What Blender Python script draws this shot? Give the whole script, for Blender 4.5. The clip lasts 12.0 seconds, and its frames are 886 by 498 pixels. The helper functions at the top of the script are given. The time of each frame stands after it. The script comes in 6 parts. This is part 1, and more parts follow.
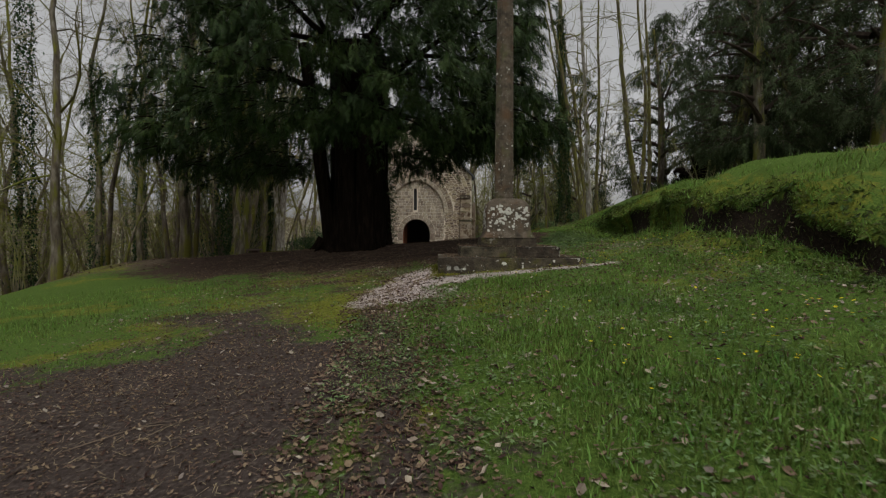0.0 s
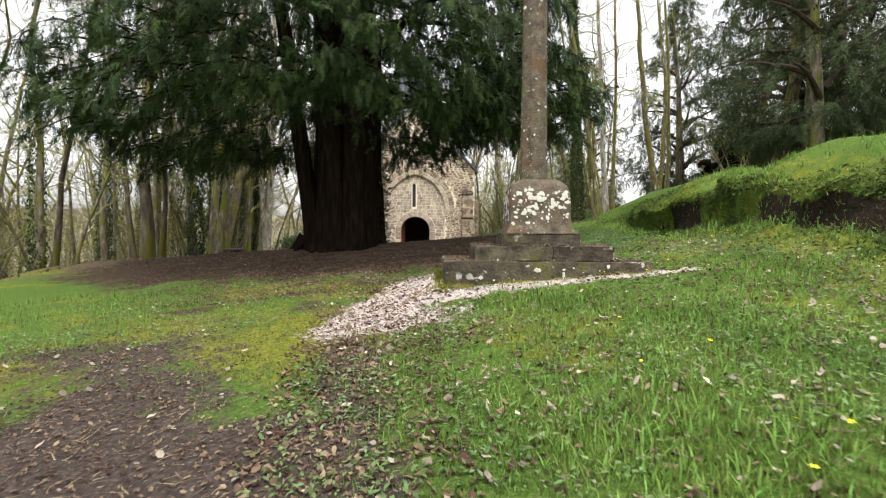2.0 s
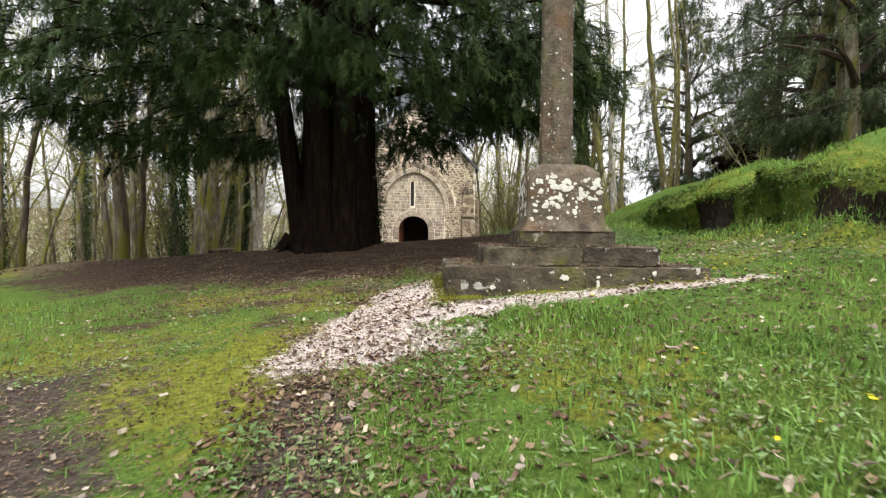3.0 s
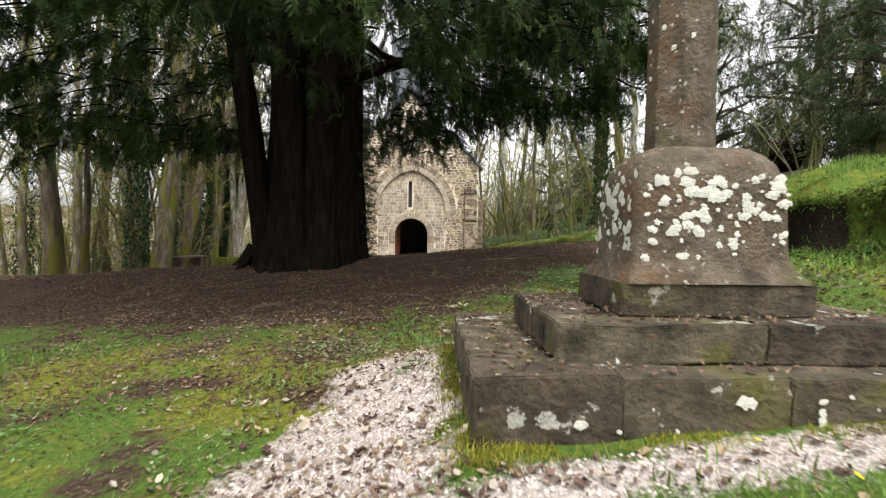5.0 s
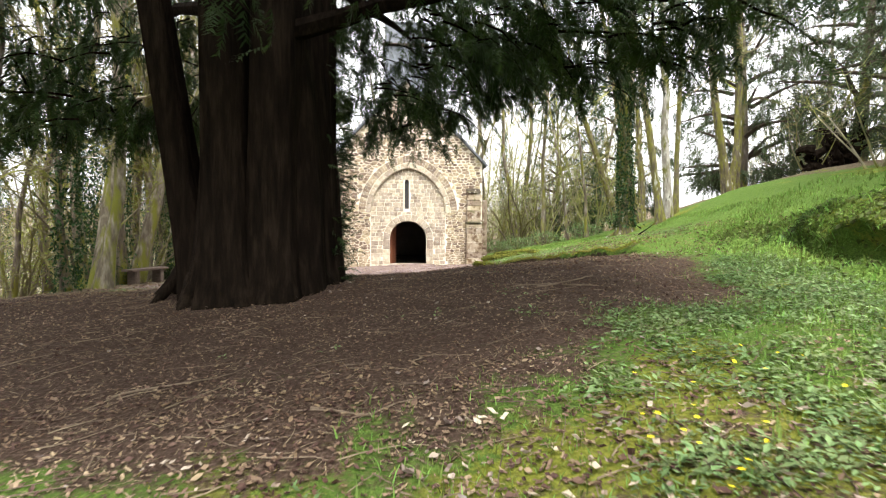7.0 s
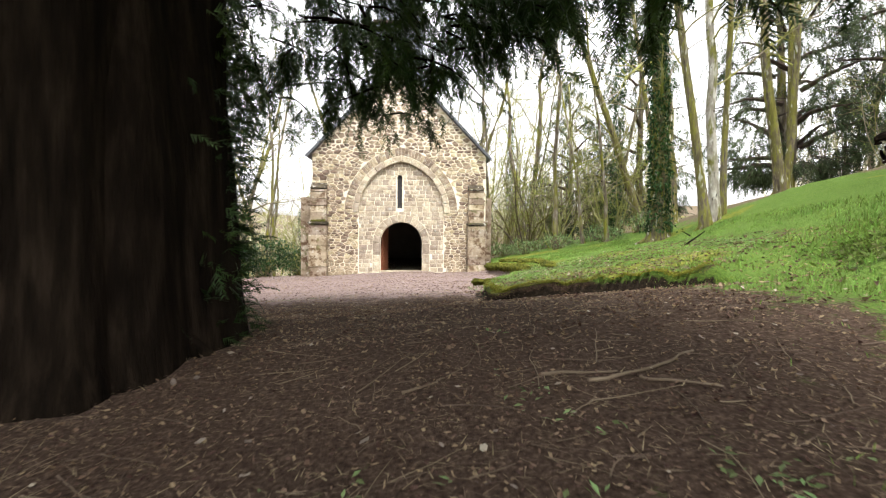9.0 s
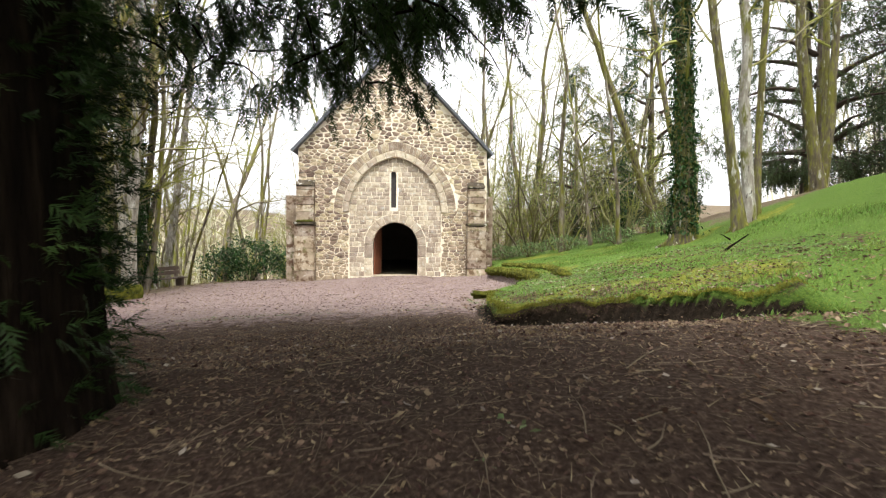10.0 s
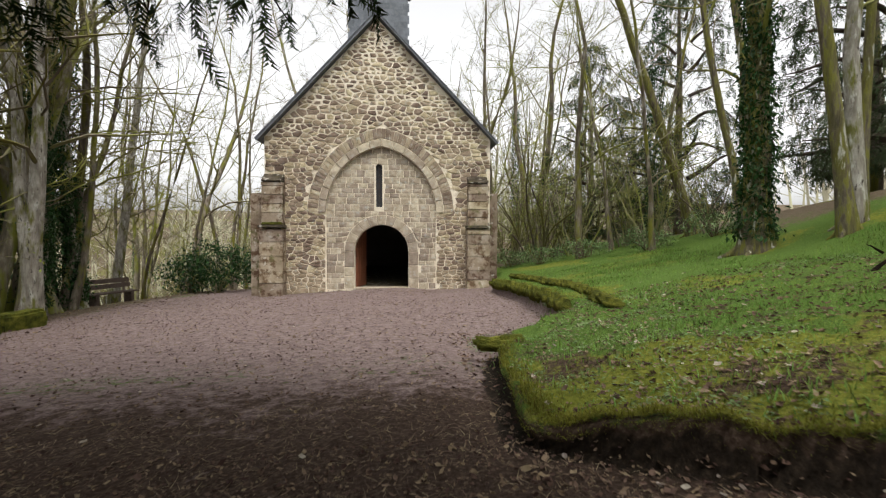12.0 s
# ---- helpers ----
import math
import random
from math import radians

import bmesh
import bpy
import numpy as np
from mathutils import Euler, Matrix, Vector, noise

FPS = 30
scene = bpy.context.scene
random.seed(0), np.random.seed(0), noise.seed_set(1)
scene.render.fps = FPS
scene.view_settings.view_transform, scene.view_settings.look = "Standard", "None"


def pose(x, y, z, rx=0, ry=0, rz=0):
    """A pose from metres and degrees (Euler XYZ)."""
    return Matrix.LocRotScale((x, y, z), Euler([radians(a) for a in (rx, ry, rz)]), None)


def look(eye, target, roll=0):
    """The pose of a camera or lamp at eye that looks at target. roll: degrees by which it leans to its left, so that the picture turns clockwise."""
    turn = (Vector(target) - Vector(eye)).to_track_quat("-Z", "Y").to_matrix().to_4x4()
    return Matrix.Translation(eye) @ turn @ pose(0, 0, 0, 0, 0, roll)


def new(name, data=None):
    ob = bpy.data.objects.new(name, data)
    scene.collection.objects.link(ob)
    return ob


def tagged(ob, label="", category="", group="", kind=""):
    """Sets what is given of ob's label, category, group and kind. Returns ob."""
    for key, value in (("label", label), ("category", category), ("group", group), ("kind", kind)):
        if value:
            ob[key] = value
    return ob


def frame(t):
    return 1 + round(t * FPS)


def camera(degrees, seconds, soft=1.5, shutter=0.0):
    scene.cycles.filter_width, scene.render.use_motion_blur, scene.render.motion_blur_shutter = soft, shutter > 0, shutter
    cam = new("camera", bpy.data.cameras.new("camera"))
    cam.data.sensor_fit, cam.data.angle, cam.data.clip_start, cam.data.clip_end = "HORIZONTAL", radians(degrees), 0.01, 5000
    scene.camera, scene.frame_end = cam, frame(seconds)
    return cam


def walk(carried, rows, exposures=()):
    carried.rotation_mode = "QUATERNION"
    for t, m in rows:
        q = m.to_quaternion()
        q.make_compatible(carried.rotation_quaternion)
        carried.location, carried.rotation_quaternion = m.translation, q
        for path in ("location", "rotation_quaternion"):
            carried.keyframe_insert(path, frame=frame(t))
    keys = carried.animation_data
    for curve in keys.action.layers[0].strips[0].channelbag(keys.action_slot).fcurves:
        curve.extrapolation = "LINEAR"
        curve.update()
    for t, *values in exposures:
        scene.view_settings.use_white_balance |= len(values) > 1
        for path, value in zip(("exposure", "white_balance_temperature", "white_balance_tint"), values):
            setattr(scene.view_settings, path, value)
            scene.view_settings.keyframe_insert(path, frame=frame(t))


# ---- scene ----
cam = camera(83.4, 12.0, 1.2, 0.25)
PATH = [
    (0, (-0.89, -33.683, 1.309), (-0.731, -31.69, 1.242), 0.2),
    (0.5, (-0.878, -33.124, 1.291), (-0.719, -31.132, 1.222), 0.3),
    (1, (-0.853, -32.547, 1.269), (-0.692, -30.555, 1.2), 0.3),
    (1.5, (-0.831, -31.964, 1.255), (-0.669, -29.972, 1.185), 0.3),
    (2, (-0.799, -31.387, 1.239), (-0.637, -29.395, 1.17), 0.3),
    (2.5, (-0.762, -30.809, 1.222), (-0.599, -28.816, 1.154), 0.3),
    (3, (-0.724, -30.216, 1.208), (-0.558, -28.224, 1.141), 0.4),
    (5, (-0.62, -27.777, 1.447), (-0.448, -25.786, 1.379), 0.8),
    (5.5, (-0.595, -27.157, 1.548), (-0.42, -25.166, 1.479), 0.7),
    (6, (-0.57, -26.491, 1.61), (-0.395, -24.5, 1.542), 0.5),
    (6.5, (-0.536, -25.799, 1.633), (-0.358, -23.808, 1.564), 0.5),
    (7, (-0.47, -25.091, 1.628), (-0.293, -23.1, 1.561), 0.4),
    (9, (0.124, -22.035, 1.847), (0.28, -20.042, 1.772), 0.5),
    (9.5, (0.227, -21.246, 1.882), (0.383, -19.254, 1.804), 0.5),
    (10, (0.339, -20.376, 1.908), (0.497, -18.384, 1.831), 0.5),
    (10.5, (0.484, -19.557, 1.926), (0.64, -17.564, 1.853), 0.4),
    (11, (0.63, -18.751, 1.954), (0.785, -16.759, 1.881), 0.4),
    (11.5, (0.704, -17.903, 1.997), (0.862, -15.911, 1.92), 0.3),
    (12, (0.766, -17.097, 2.019), (0.923, -15.104, 1.943), 0.2),
]
walk(cam, [(t, look(eye, target, roll)) for t, eye, target, roll in PATH],
     [(0.0, -0.35), (0.5, 0.25), (1.0, 0.9), (1.5, 1.3), (2.0, 1.4), (3.0, 1.4), (5.0, 1.4), (5.5, 1.5), (6.0, 1.8), (7.0, 2.25), (9.0, 2.1),
      (9.5, 2.05), (10.0, 1.9), (10.5, 1.72), (11.0, 1.5), (12.0, 1.0)])

# ---- daylight: bright overcast sky ----
world = bpy.data.worlds.new("sky")
scene.world = world
world.use_nodes = True
wn, wl = world.node_tree.nodes, world.node_tree.links
sky = wn.new("ShaderNodeTexSky")
sky.sky_type = 'NISHITA'
sky.sun_disc = False
sky.sun_elevation, sky.sun_rotation = radians(70), radians(200)
sky.air_density, sky.dust_density = 1.0, 3.0
grey = wn.new("ShaderNodeHueSaturation")
grey.inputs["Saturation"].default_value = 0.04
wl.new(sky.outputs[0], grey.inputs["Color"])
wl.new(grey.outputs[0], wn["Background"].inputs["Color"])
wn["Background"].inputs["Strength"].default_value = 0.15
sun = new("sun", bpy.data.lights.new("sun", "SUN"))
sun.data.energy, sun.data.angle, sun.data.color = 1.2, radians(25), (1.0, 0.95, 0.88)
sun.matrix_world = look((7, -29, 38), (0, -8, 0))


# ---- materials ----
def mat(name, cols, scale=4.0, rough=0.85, bump=0.3, bscale=None, space="world", detail=8, stops=None,
        rand=0.0, spot=None, moss=None, speck=None, stretch=(1, 1, 1), spec=0.25, island=0.0):
    """Layered noise material. cols: ramp colours; spot: (colour, scale, low, high); moss: the same, second layer."""
    m = bpy.data.materials.new(name)
    m.use_nodes = True
    n, l = m.node_tree.nodes, m.node_tree.links
    b = n["Principled BSDF"]
    b.inputs["Roughness"].default_value = rough
    b.inputs["Specular IOR Level"].default_value = spec
    if space == "world":
        src = n.new("ShaderNodeNewGeometry").outputs["Position"]
    else:
        src = n.new("ShaderNodeTexCoord").outputs["Object"]
    mp = n.new("ShaderNodeMapping")
    mp.inputs["Scale"].default_value = stretch
    l.new(src, mp.inputs["Vector"])
    vec = mp.outputs[0]

    def noise_tex(sc, det=detail, r=0.6):
        t = n.new("ShaderNodeTexNoise")
        t.inputs["Scale"].default_value, t.inputs["Detail"].default_value = sc, det
        t.inputs["Roughness"].default_value = r
        l.new(vec, t.inputs["Vector"])
        return t.outputs["Fac"]

    def ramp(fac, cs, st=None):
        r = n.new("ShaderNodeValToRGB")
        st = st or [0.3 + 0.4 * i / max(1, len(cs) - 1) for i in range(len(cs))]
        while len(r.color_ramp.elements) < len(cs):
            r.color_ramp.elements.new(0.5)
        for e, p, c in zip(r.color_ramp.elements, st, cs):
            e.position, e.color = p, (*c, 1)
        l.new(fac, r.inputs[0])
        return r.outputs[0]

    col = ramp(noise_tex(scale), cols, stops)
    for layer in (spot, moss, speck):
        if layer:
            c, sc, lo, hi = layer
            mx = n.new("ShaderNodeMix")
            mx.data_type = 'RGBA'
            l.new(ramp(noise_tex(sc, 6), [(0, 0, 0), (1, 1, 1)], [lo, hi]), mx.inputs[0])
            l.new(col, mx.inputs[6])
            mx.inputs[7].default_value = (*c, 1)
            col = mx.outputs[2]
    if rand or island:
        hs = n.new("ShaderNodeHueSaturation")
        o = n.new("ShaderNodeObjectInfo").outputs["Random"] if rand else n.new("ShaderNodeNewGeometry").outputs["Random Per Island"]
        k = rand or island
        mr = n.new("ShaderNodeMapRange")
        mr.inputs[3].default_value, mr.inputs[4].default_value = 1 - k, 1 + k
        l.new(o, mr.inputs[0])
        l.new(mr.outputs[0], hs.inputs["Value"])
        mh = n.new("ShaderNodeMapRange")
        mh.inputs[3].default_value, mh.inputs[4].default_value = 0.5 - k * 0.05, 0.5 + k * 0.05
        l.new(o, mh.inputs[0])
        l.new(mh.outputs[0], hs.inputs["Hue"])
        l.new(col, hs.inputs["Color"])
        col = hs.outputs[0]
    l.new(col, b.inputs["Base Color"])
    if bump:
        bp = n.new("ShaderNodeBump")
        bp.inputs["Strength"].default_value, bp.inputs["Distance"].default_value = bump, 0.03
        l.new(noise_tex(bscale or scale * 3), bp.inputs["Height"])
        l.new(bp.outputs[0], b.inputs["Normal"])
    return m


def leafy(name, cols, rough=0.6, trans=0.25, island=0.35):
    """Thin leaves: colour varied per leaf, some light through them."""
    m = mat(name, cols, scale=1.2, rough=rough, bump=0, space="object", island=island, spec=0.12)
    n, l = m.node_tree.nodes, m.node_tree.links
    b = n["Principled BSDF"]
    t = n.new("ShaderNodeBsdfTranslucent")
    l.new(b.inputs["Base Color"].links[0].from_socket, t.inputs["Color"])
    mx = n.new("ShaderNodeMixShader")
    mx.inputs[0].default_value = trans
    l.new(b.outputs[0], mx.inputs[1])
    l.new(t.outputs[0], mx.inputs[2])
    l.new(mx.outputs[0], n["Material Output"].inputs["Surface"])
    return m


M_RUBBLE = mat("rubble_stone", [(0.15, 0.108, 0.07), (0.29, 0.225, 0.155), (0.46, 0.38, 0.28)], 3.5, 0.9, 0.5, 30, island=0.55,
               spot=((0.32, 0.31, 0.27), 9, 0.56, 0.66))
M_ASHLAR = mat("dressed_stone", [(0.24, 0.195, 0.14), (0.37, 0.31, 0.235), (0.50, 0.445, 0.35)], 5.0, 0.9, 0.5, 35, rand=0.28,
               spot=((0.44, 0.43, 0.38), 7, 0.55, 0.68))
M_ARCH = mat("weathered_arch_stone", [(0.16, 0.12, 0.08), (0.29, 0.23, 0.165), (0.42, 0.36, 0.27)], 3.0, 0.92, 0.6, 30, rand=0.38,
             spot=((0.34, 0.33, 0.29), 6, 0.54, 0.66))
M_BUTTRESS = mat("stained_block_stone", [(0.20, 0.155, 0.105), (0.34, 0.275, 0.20), (0.50, 0.45, 0.37)], 2.0, 0.92, 0.5, 25, rand=0.3,
                 spot=((0.12, 0.075, 0.043), 4.5, 0.50, 0.62), moss=((0.13, 0.13, 0.05), 3.5, 0.56, 0.68), speck=((0.55, 0.52, 0.45), 6, 0.60, 0.68))
M_MORTAR = mat("lime_mortar", [(0.66, 0.585, 0.46), (0.83, 0.765, 0.64)], 3, 0.95, 0.5, 40, spot=((0.42, 0.36, 0.27), 1.6, 0.54, 0.70))
M_CROSS = mat("lichened_granite", [(0.045, 0.036, 0.027), (0.10, 0.08, 0.057), (0.17, 0.14, 0.105)], 9, 0.92, 0.9, 38,
              spot=((0.122, 0.074, 0.041), 2.6, 0.52, 0.66), moss=((0.105, 0.11, 0.045), 2.2, 0.58, 0.72), speck=((0.36, 0.35, 0.30), 26, 0.63, 0.68))
M_STEP = mat("dark_step_stone", [(0.027, 0.023, 0.016), (0.068, 0.056, 0.038), (0.135, 0.113, 0.08)], 7, 0.92, 1.0, 28, rand=0.25,
             spot=((0.42, 0.41, 0.36), 6, 0.605, 0.63), moss=((0.09, 0.085, 0.022), 2.6, 0.54, 0.66), speck=((0.085, 0.055, 0.036), 14, 0.60, 0.68))
M_LICHEN = mat("white_lichen", [(0.50, 0.49, 0.43), (0.68, 0.67, 0.60)], 25, 0.95, 0.6, 90)
M_MOSS = mat("moss", [(0.028, 0.034, 0.009), (0.085, 0.092, 0.016), (0.17, 0.165, 0.03)], 7, 1.0, 0.9, 60, spec=0.05)
M_SLATE = mat("roof_slate", [(0.10, 0.112, 0.128), (0.19, 0.205, 0.225)], 6, 0.6, 0.3, 30, rand=0.2)
M_DOOR = mat("red_brown_door_wood", [(0.12, 0.04, 0.02), (0.22, 0.085, 0.045)], 4, 0.6, 0.3, 20, stretch=(6, 6, 0.6))
M_DARK = mat("old_timber", [(0.03, 0.02, 0.015), (0.07, 0.05, 0.035)], 5, 0.8, 0.3, 25)
M_GLASS = mat("leaded_glass", [(0.03, 0.032, 0.035), (0.06, 0.06, 0.065)], 12, 0.25, 0.2, 30, spec=0.5)
M_PLASTER = mat("old_plaster", [(0.22, 0.20, 0.17), (0.32, 0.29, 0.25)], 2, 0.95, 0.2, 15)
# dark bark taken below its own tone, crown shade put into the colour
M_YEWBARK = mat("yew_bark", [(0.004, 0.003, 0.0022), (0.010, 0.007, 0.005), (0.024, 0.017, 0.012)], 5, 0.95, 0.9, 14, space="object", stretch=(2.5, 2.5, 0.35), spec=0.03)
M_BARK = mat("mossy_bark", [(0.055, 0.044, 0.032), (0.135, 0.112, 0.082), (0.29, 0.26, 0.21)], 3, 0.95, 0.9, 14, space="object", stretch=(2.2, 2.2, 0.6),
             rand=0.35, spot=((0.36, 0.35, 0.30), 1.6, 0.60, 0.70), moss=((0.15, 0.15, 0.025), 1.3, 0.46, 0.58))
M_MOSSBARK = mat("moss_covered_bark", [(0.045, 0.036, 0.025), (0.12, 0.10, 0.07), (0.30, 0.27, 0.21)], 5, 0.95, 1.0, 22, space="object", stretch=(2.6, 2.6, 0.6),
                 spot=((0.12, 0.115, 0.025), 1.6, 0.42, 0.60), moss=((0.16, 0.155, 0.03), 5.0, 0.50, 0.60), speck=((0.40, 0.39, 0.34), 3.2, 0.60, 0.66))
M_PALEBARK = mat("pale_grey_bark", [(0.12, 0.105, 0.085), (0.26, 0.24, 0.20), (0.46, 0.44, 0.39)], 3, 0.95, 0.8, 18, space="object", stretch=(2.5, 2.5, 0.8),
                 spot=((0.50, 0.49, 0.44), 3.5, 0.55, 0.62), moss=((0.13, 0.13, 0.03), 1.6, 0.52, 0.62), speck=((0.06, 0.05, 0.038), 7, 0.58, 0.66))
M_BRANCH = mat("bare_branch", [(0.095, 0.08, 0.055), (0.25, 0.215, 0.155)], 1.5, 0.95, 0, space="object", rand=0.35,
               moss=((0.17, 0.17, 0.035), 0.8, 0.42, 0.58))
M_BENCH = mat("weathered_bench_wood", [(0.075, 0.055, 0.045), (0.14, 0.105, 0.085)], 4, 0.85, 0.4, 30, stretch=(1, 6, 6))
M_YEWLEAF = leafy("yew_needles", [(0.009, 0.019, 0.005), (0.024, 0.045, 0.011), (0.066, 0.10, 0.026)], 0.5, 0.08)
M_CONIFER = leafy("dark_needles", [(0.030, 0.046, 0.019), (0.075, 0.10, 0.042)], 0.6, 0.2)
M_SPRING = leafy("spring_leaves", [(0.13, 0.16, 0.032), (0.25, 0.28, 0.065)], 0.6, 0.45)
M_IVY = leafy("ivy_leaves", [(0.015, 0.04, 0.012), (0.035, 0.075, 0.02)], 0.4, 0.15)
M_GRASS = leafy("grass_blades", [(0.085, 0.155, 0.030), (0.20, 0.285, 0.065)], 0.5, 0.4, 0.6)
M_DEADLEAF = leafy("dead_leaves", [(0.075, 0.042, 0.026), (0.24, 0.17, 0.125)], 0.8, 0.15, 0.7)
M_HERB = leafy("low_herbs", [(0.085, 0.14, 0.052), (0.20, 0.26, 0.11)], 0.5, 0.3, 0.5)
M_FLOWER = leafy("yellow_petals", [(0.65, 0.55, 0.02), (0.75, 0.65, 0.04)], 0.5, 0.3, 0.1)
M_TWIG = mat("dry_twig", [(0.075, 0.054, 0.037), (0.18, 0.138, 0.097)], 3, 0.9, 0, island=0.4)
# paler than real twigs: the haze of distance is painted into the colour
M_HAZYFAR = mat("far_wood", [(0.28, 0.27, 0.19), (0.44, 0.42, 0.30)], 0.3, 1.0, 0, island=0.3)

# ---- small mesh tools ----
rng = np.random.default_rng(7)


class Build:
    """Collects vertices and triangles for one mesh."""
    def __init__(self):
        self.v, self.f, self.n = [], [], 0

    def add(self, v, f):
        v, f = np.asarray(v, float), np.asarray(f, int)
        self.v.append(v)
        self.f.append(f + self.n)
        self.n += len(v)

    def mesh(self, name, material, smooth=False):
        v, f = np.concatenate(self.v), np.concatenate(self.f)
        me = bpy.data.meshes.new(name)
        me.vertices.add(len(v))
        me.vertices.foreach_set("co", v.ravel())
        me.loops.add(len(f) * 3)
        me.loops.foreach_set("vertex_index", f.ravel())
        me.polygons.add(len(f))
        me.polygons.foreach_set("loop_start", np.arange(len(f)) * 3)
        me.polygons.foreach_set("use_smooth", np.full(len(f), smooth))
        me.update(calc_edges=True)
        me.validate()
        me.materials.append(material)
        return me


def part(name, data, material, parent, label=""):
    """One mesh object under a thing or a part. data: a bmesh, a Build or a mesh."""
    if isinstance(data, bmesh.types.BMesh):
        me = bpy.data.meshes.new(name)
        data.to_mesh(me)
        data.free()
        me.materials.append(material)
    elif isinstance(data, Build):
        me = data.mesh(name, material)
    else:
        me = data
    ob = new(name, me)
    if parent:
        ob.parent = parent
    return tagged(ob, label)


def tube(b, pts, radii, sides=6, twist=0.0, lobes=0.0, cap=True):
    pts, radii = np.asarray(pts, float), np.asarray(radii, float)
    k = len(pts)
    d = np.gradient(pts, axis=0)
    d /= np.linalg.norm(d, axis=1)[:, None] + 1e-9
    up = np.where(np.abs(d[:, 2:3]) > 0.9, [[1.0, 0, 0]], [[0, 0, 1.0]])
    a = np.cross(d, up)
    a /= np.linalg.norm(a, axis=1)[:, None] + 1e-9
    c = np.cross(d, a)
    th = np.arange(sides) * 2 * np.pi / sides
    rr = radii[:, None] * (1 + lobes * np.sin(th * 5 + 1.3)[None] + lobes * 0.6 * np.sin(th * 9 + 4)[None])
    v = pts[:, None] + rr[..., None] * (np.cos(th)[None, :, None] * a[:, None] + np.sin(th)[None, :, None] * c[:, None])
    f = []
    for i in range(k - 1):
        for j in range(sides):
            p, q = i * sides + j, i * sides + (j + 1) % sides
            f += [(p, q, q + sides), (p, q + sides, p + sides)]
    v = v.reshape(-1, 3)
    if cap:
        v = np.vstack([v, pts[-1]])
        f += [((k - 1) * sides + j, (k - 1) * sides + (j + 1) % sides, k * sides) for j in range(sides)]
    b.add(v, f)


def stamp(b, tv, tf, pos, rot, scale):
    """Copies a small template to many places in one mesh."""
    pos, scale = np.asarray(pos), np.asarray(scale)
    if scale.ndim == 1:
        scale = scale[:, None]
    v = np.einsum("nij,nkj->nki", rot, tv[None] * scale[:, None]) + pos[:, None]
    f = tf[None] + (np.arange(len(pos)) * len(tv))[:, None, None]
    b.add(v.reshape(-1, 3), f.reshape(-1, 3))


def turns(az, tilt, roll=None):
    """Rotation matrices: roll about x, tilt about y, azimuth about z."""
    az, tilt = np.asarray(az, float), np.asarray(tilt, float)
    roll = np.zeros_like(az) if roll is None else np.asarray(roll, float)
    ca, sa, ct, st, cr, sr = np.cos(az), np.sin(az), np.cos(tilt), np.sin(tilt), np.cos(roll), np.sin(roll)
    o, z = np.ones_like(az), np.zeros_like(az)
    rz = np.stack([ca, -sa, z, sa, ca, z, z, z, o], -1).reshape(-1, 3, 3)
    ry = np.stack([ct, z, st, z, o, z, -st, z, ct], -1).reshape(-1, 3, 3)
    rx = np.stack([o, z, z, z, cr, -sr, z, sr, cr], -1).reshape(-1, 3, 3)
    return rz @ ry @ rx


def box_bm(sx, sy, sz, bevel=0.02, rough=0.0, cuts=0, seed=0):
    """A block resting on z=0, with worn edges."""
    bm = bmesh.new()
    bmesh.ops.create_cube(bm, size=1, matrix=Matrix.Translation((0, 0, sz / 2)) @ Matrix.Diagonal((sx, sy, sz, 1)))
    if bevel:
        bmesh.ops.bevel(bm, geom=bm.edges[:], offset=bevel, segments=2, affect='EDGES')
    if cuts:
        bmesh.ops.subdivide_edges(bm, edges=[e for e in bm.edges if e.calc_length() > 0.12], cuts=cuts, use_grid_fill=True)
    if rough:
        for v in bm.verts:
            v.co += noise.noise_vector(v.co * 3.1 + Vector((seed * 7.7, 0, 0))) * rough + noise.noise_vector(v.co * 12 + Vector((0, seed * 3.3, 0))) * rough * 0.7
    return bm


def vnoise(x, y, s, seed=0):
    """Smooth value noise in -1..1."""
    x, y = x * s + seed * 17.3, y * s + seed * 9.1
    xi, yi = np.floor(x), np.floor(y)
    fx, fy = x - xi, y - yi
    fx, fy = fx * fx * (3 - 2 * fx), fy * fy * (3 - 2 * fy)

    def h(a, c):
        t = np.sin(a * 127.1 + c * 311.7 + seed * 74.7) * 43758.5453
        return (t - np.floor(t)) * 2 - 1
    return (h(xi, yi) * (1 - fx) + h(xi + 1, yi) * fx) * (1 - fy) + (h(xi, yi + 1) * (1 - fx) + h(xi + 1, yi + 1) * fx) * fy


def sstep(t):
    t = np.clip(t, 0, 1)
    return t * t * (3 - 2 * t)


# ---- the lie of the land ----
def lawn_left(y):
    return np.interp(y, [-17, -14.2, -12.5, -11.4, -9.9, -6, -1.7, 0.5, 30], [1.45, 1.45, 1.6, 1.8, 3.2, 3.5, 3.5, 4.1, 4.3])


def lawn_front(x):
    return np.interp(x, [1.3, 1.9, 3.0, 3.7, 5.0, 7, 60], [-14.05, -14.55, -15.4, -16.1, -16.9, -17.6, -17.6])


def bank_foot(y):
    return np.interp(y, [-60, -34, -28, -26, -22.5, -20, -17, -13, -8, -3, 5, 60], [3.0, 3.9, 4.4, 4.68, 4.9, 5.15, 5.6, 6.4, 7.4, 8.4, 10, 14])


def lawn_mask(x, y):
    m = sstep((x - lawn_left(y)) / 0.14) * sstep((y - lawn_front(x)) / (0.14 + 2.2 * sstep((x - 3.7) / 1.6)))
    return m


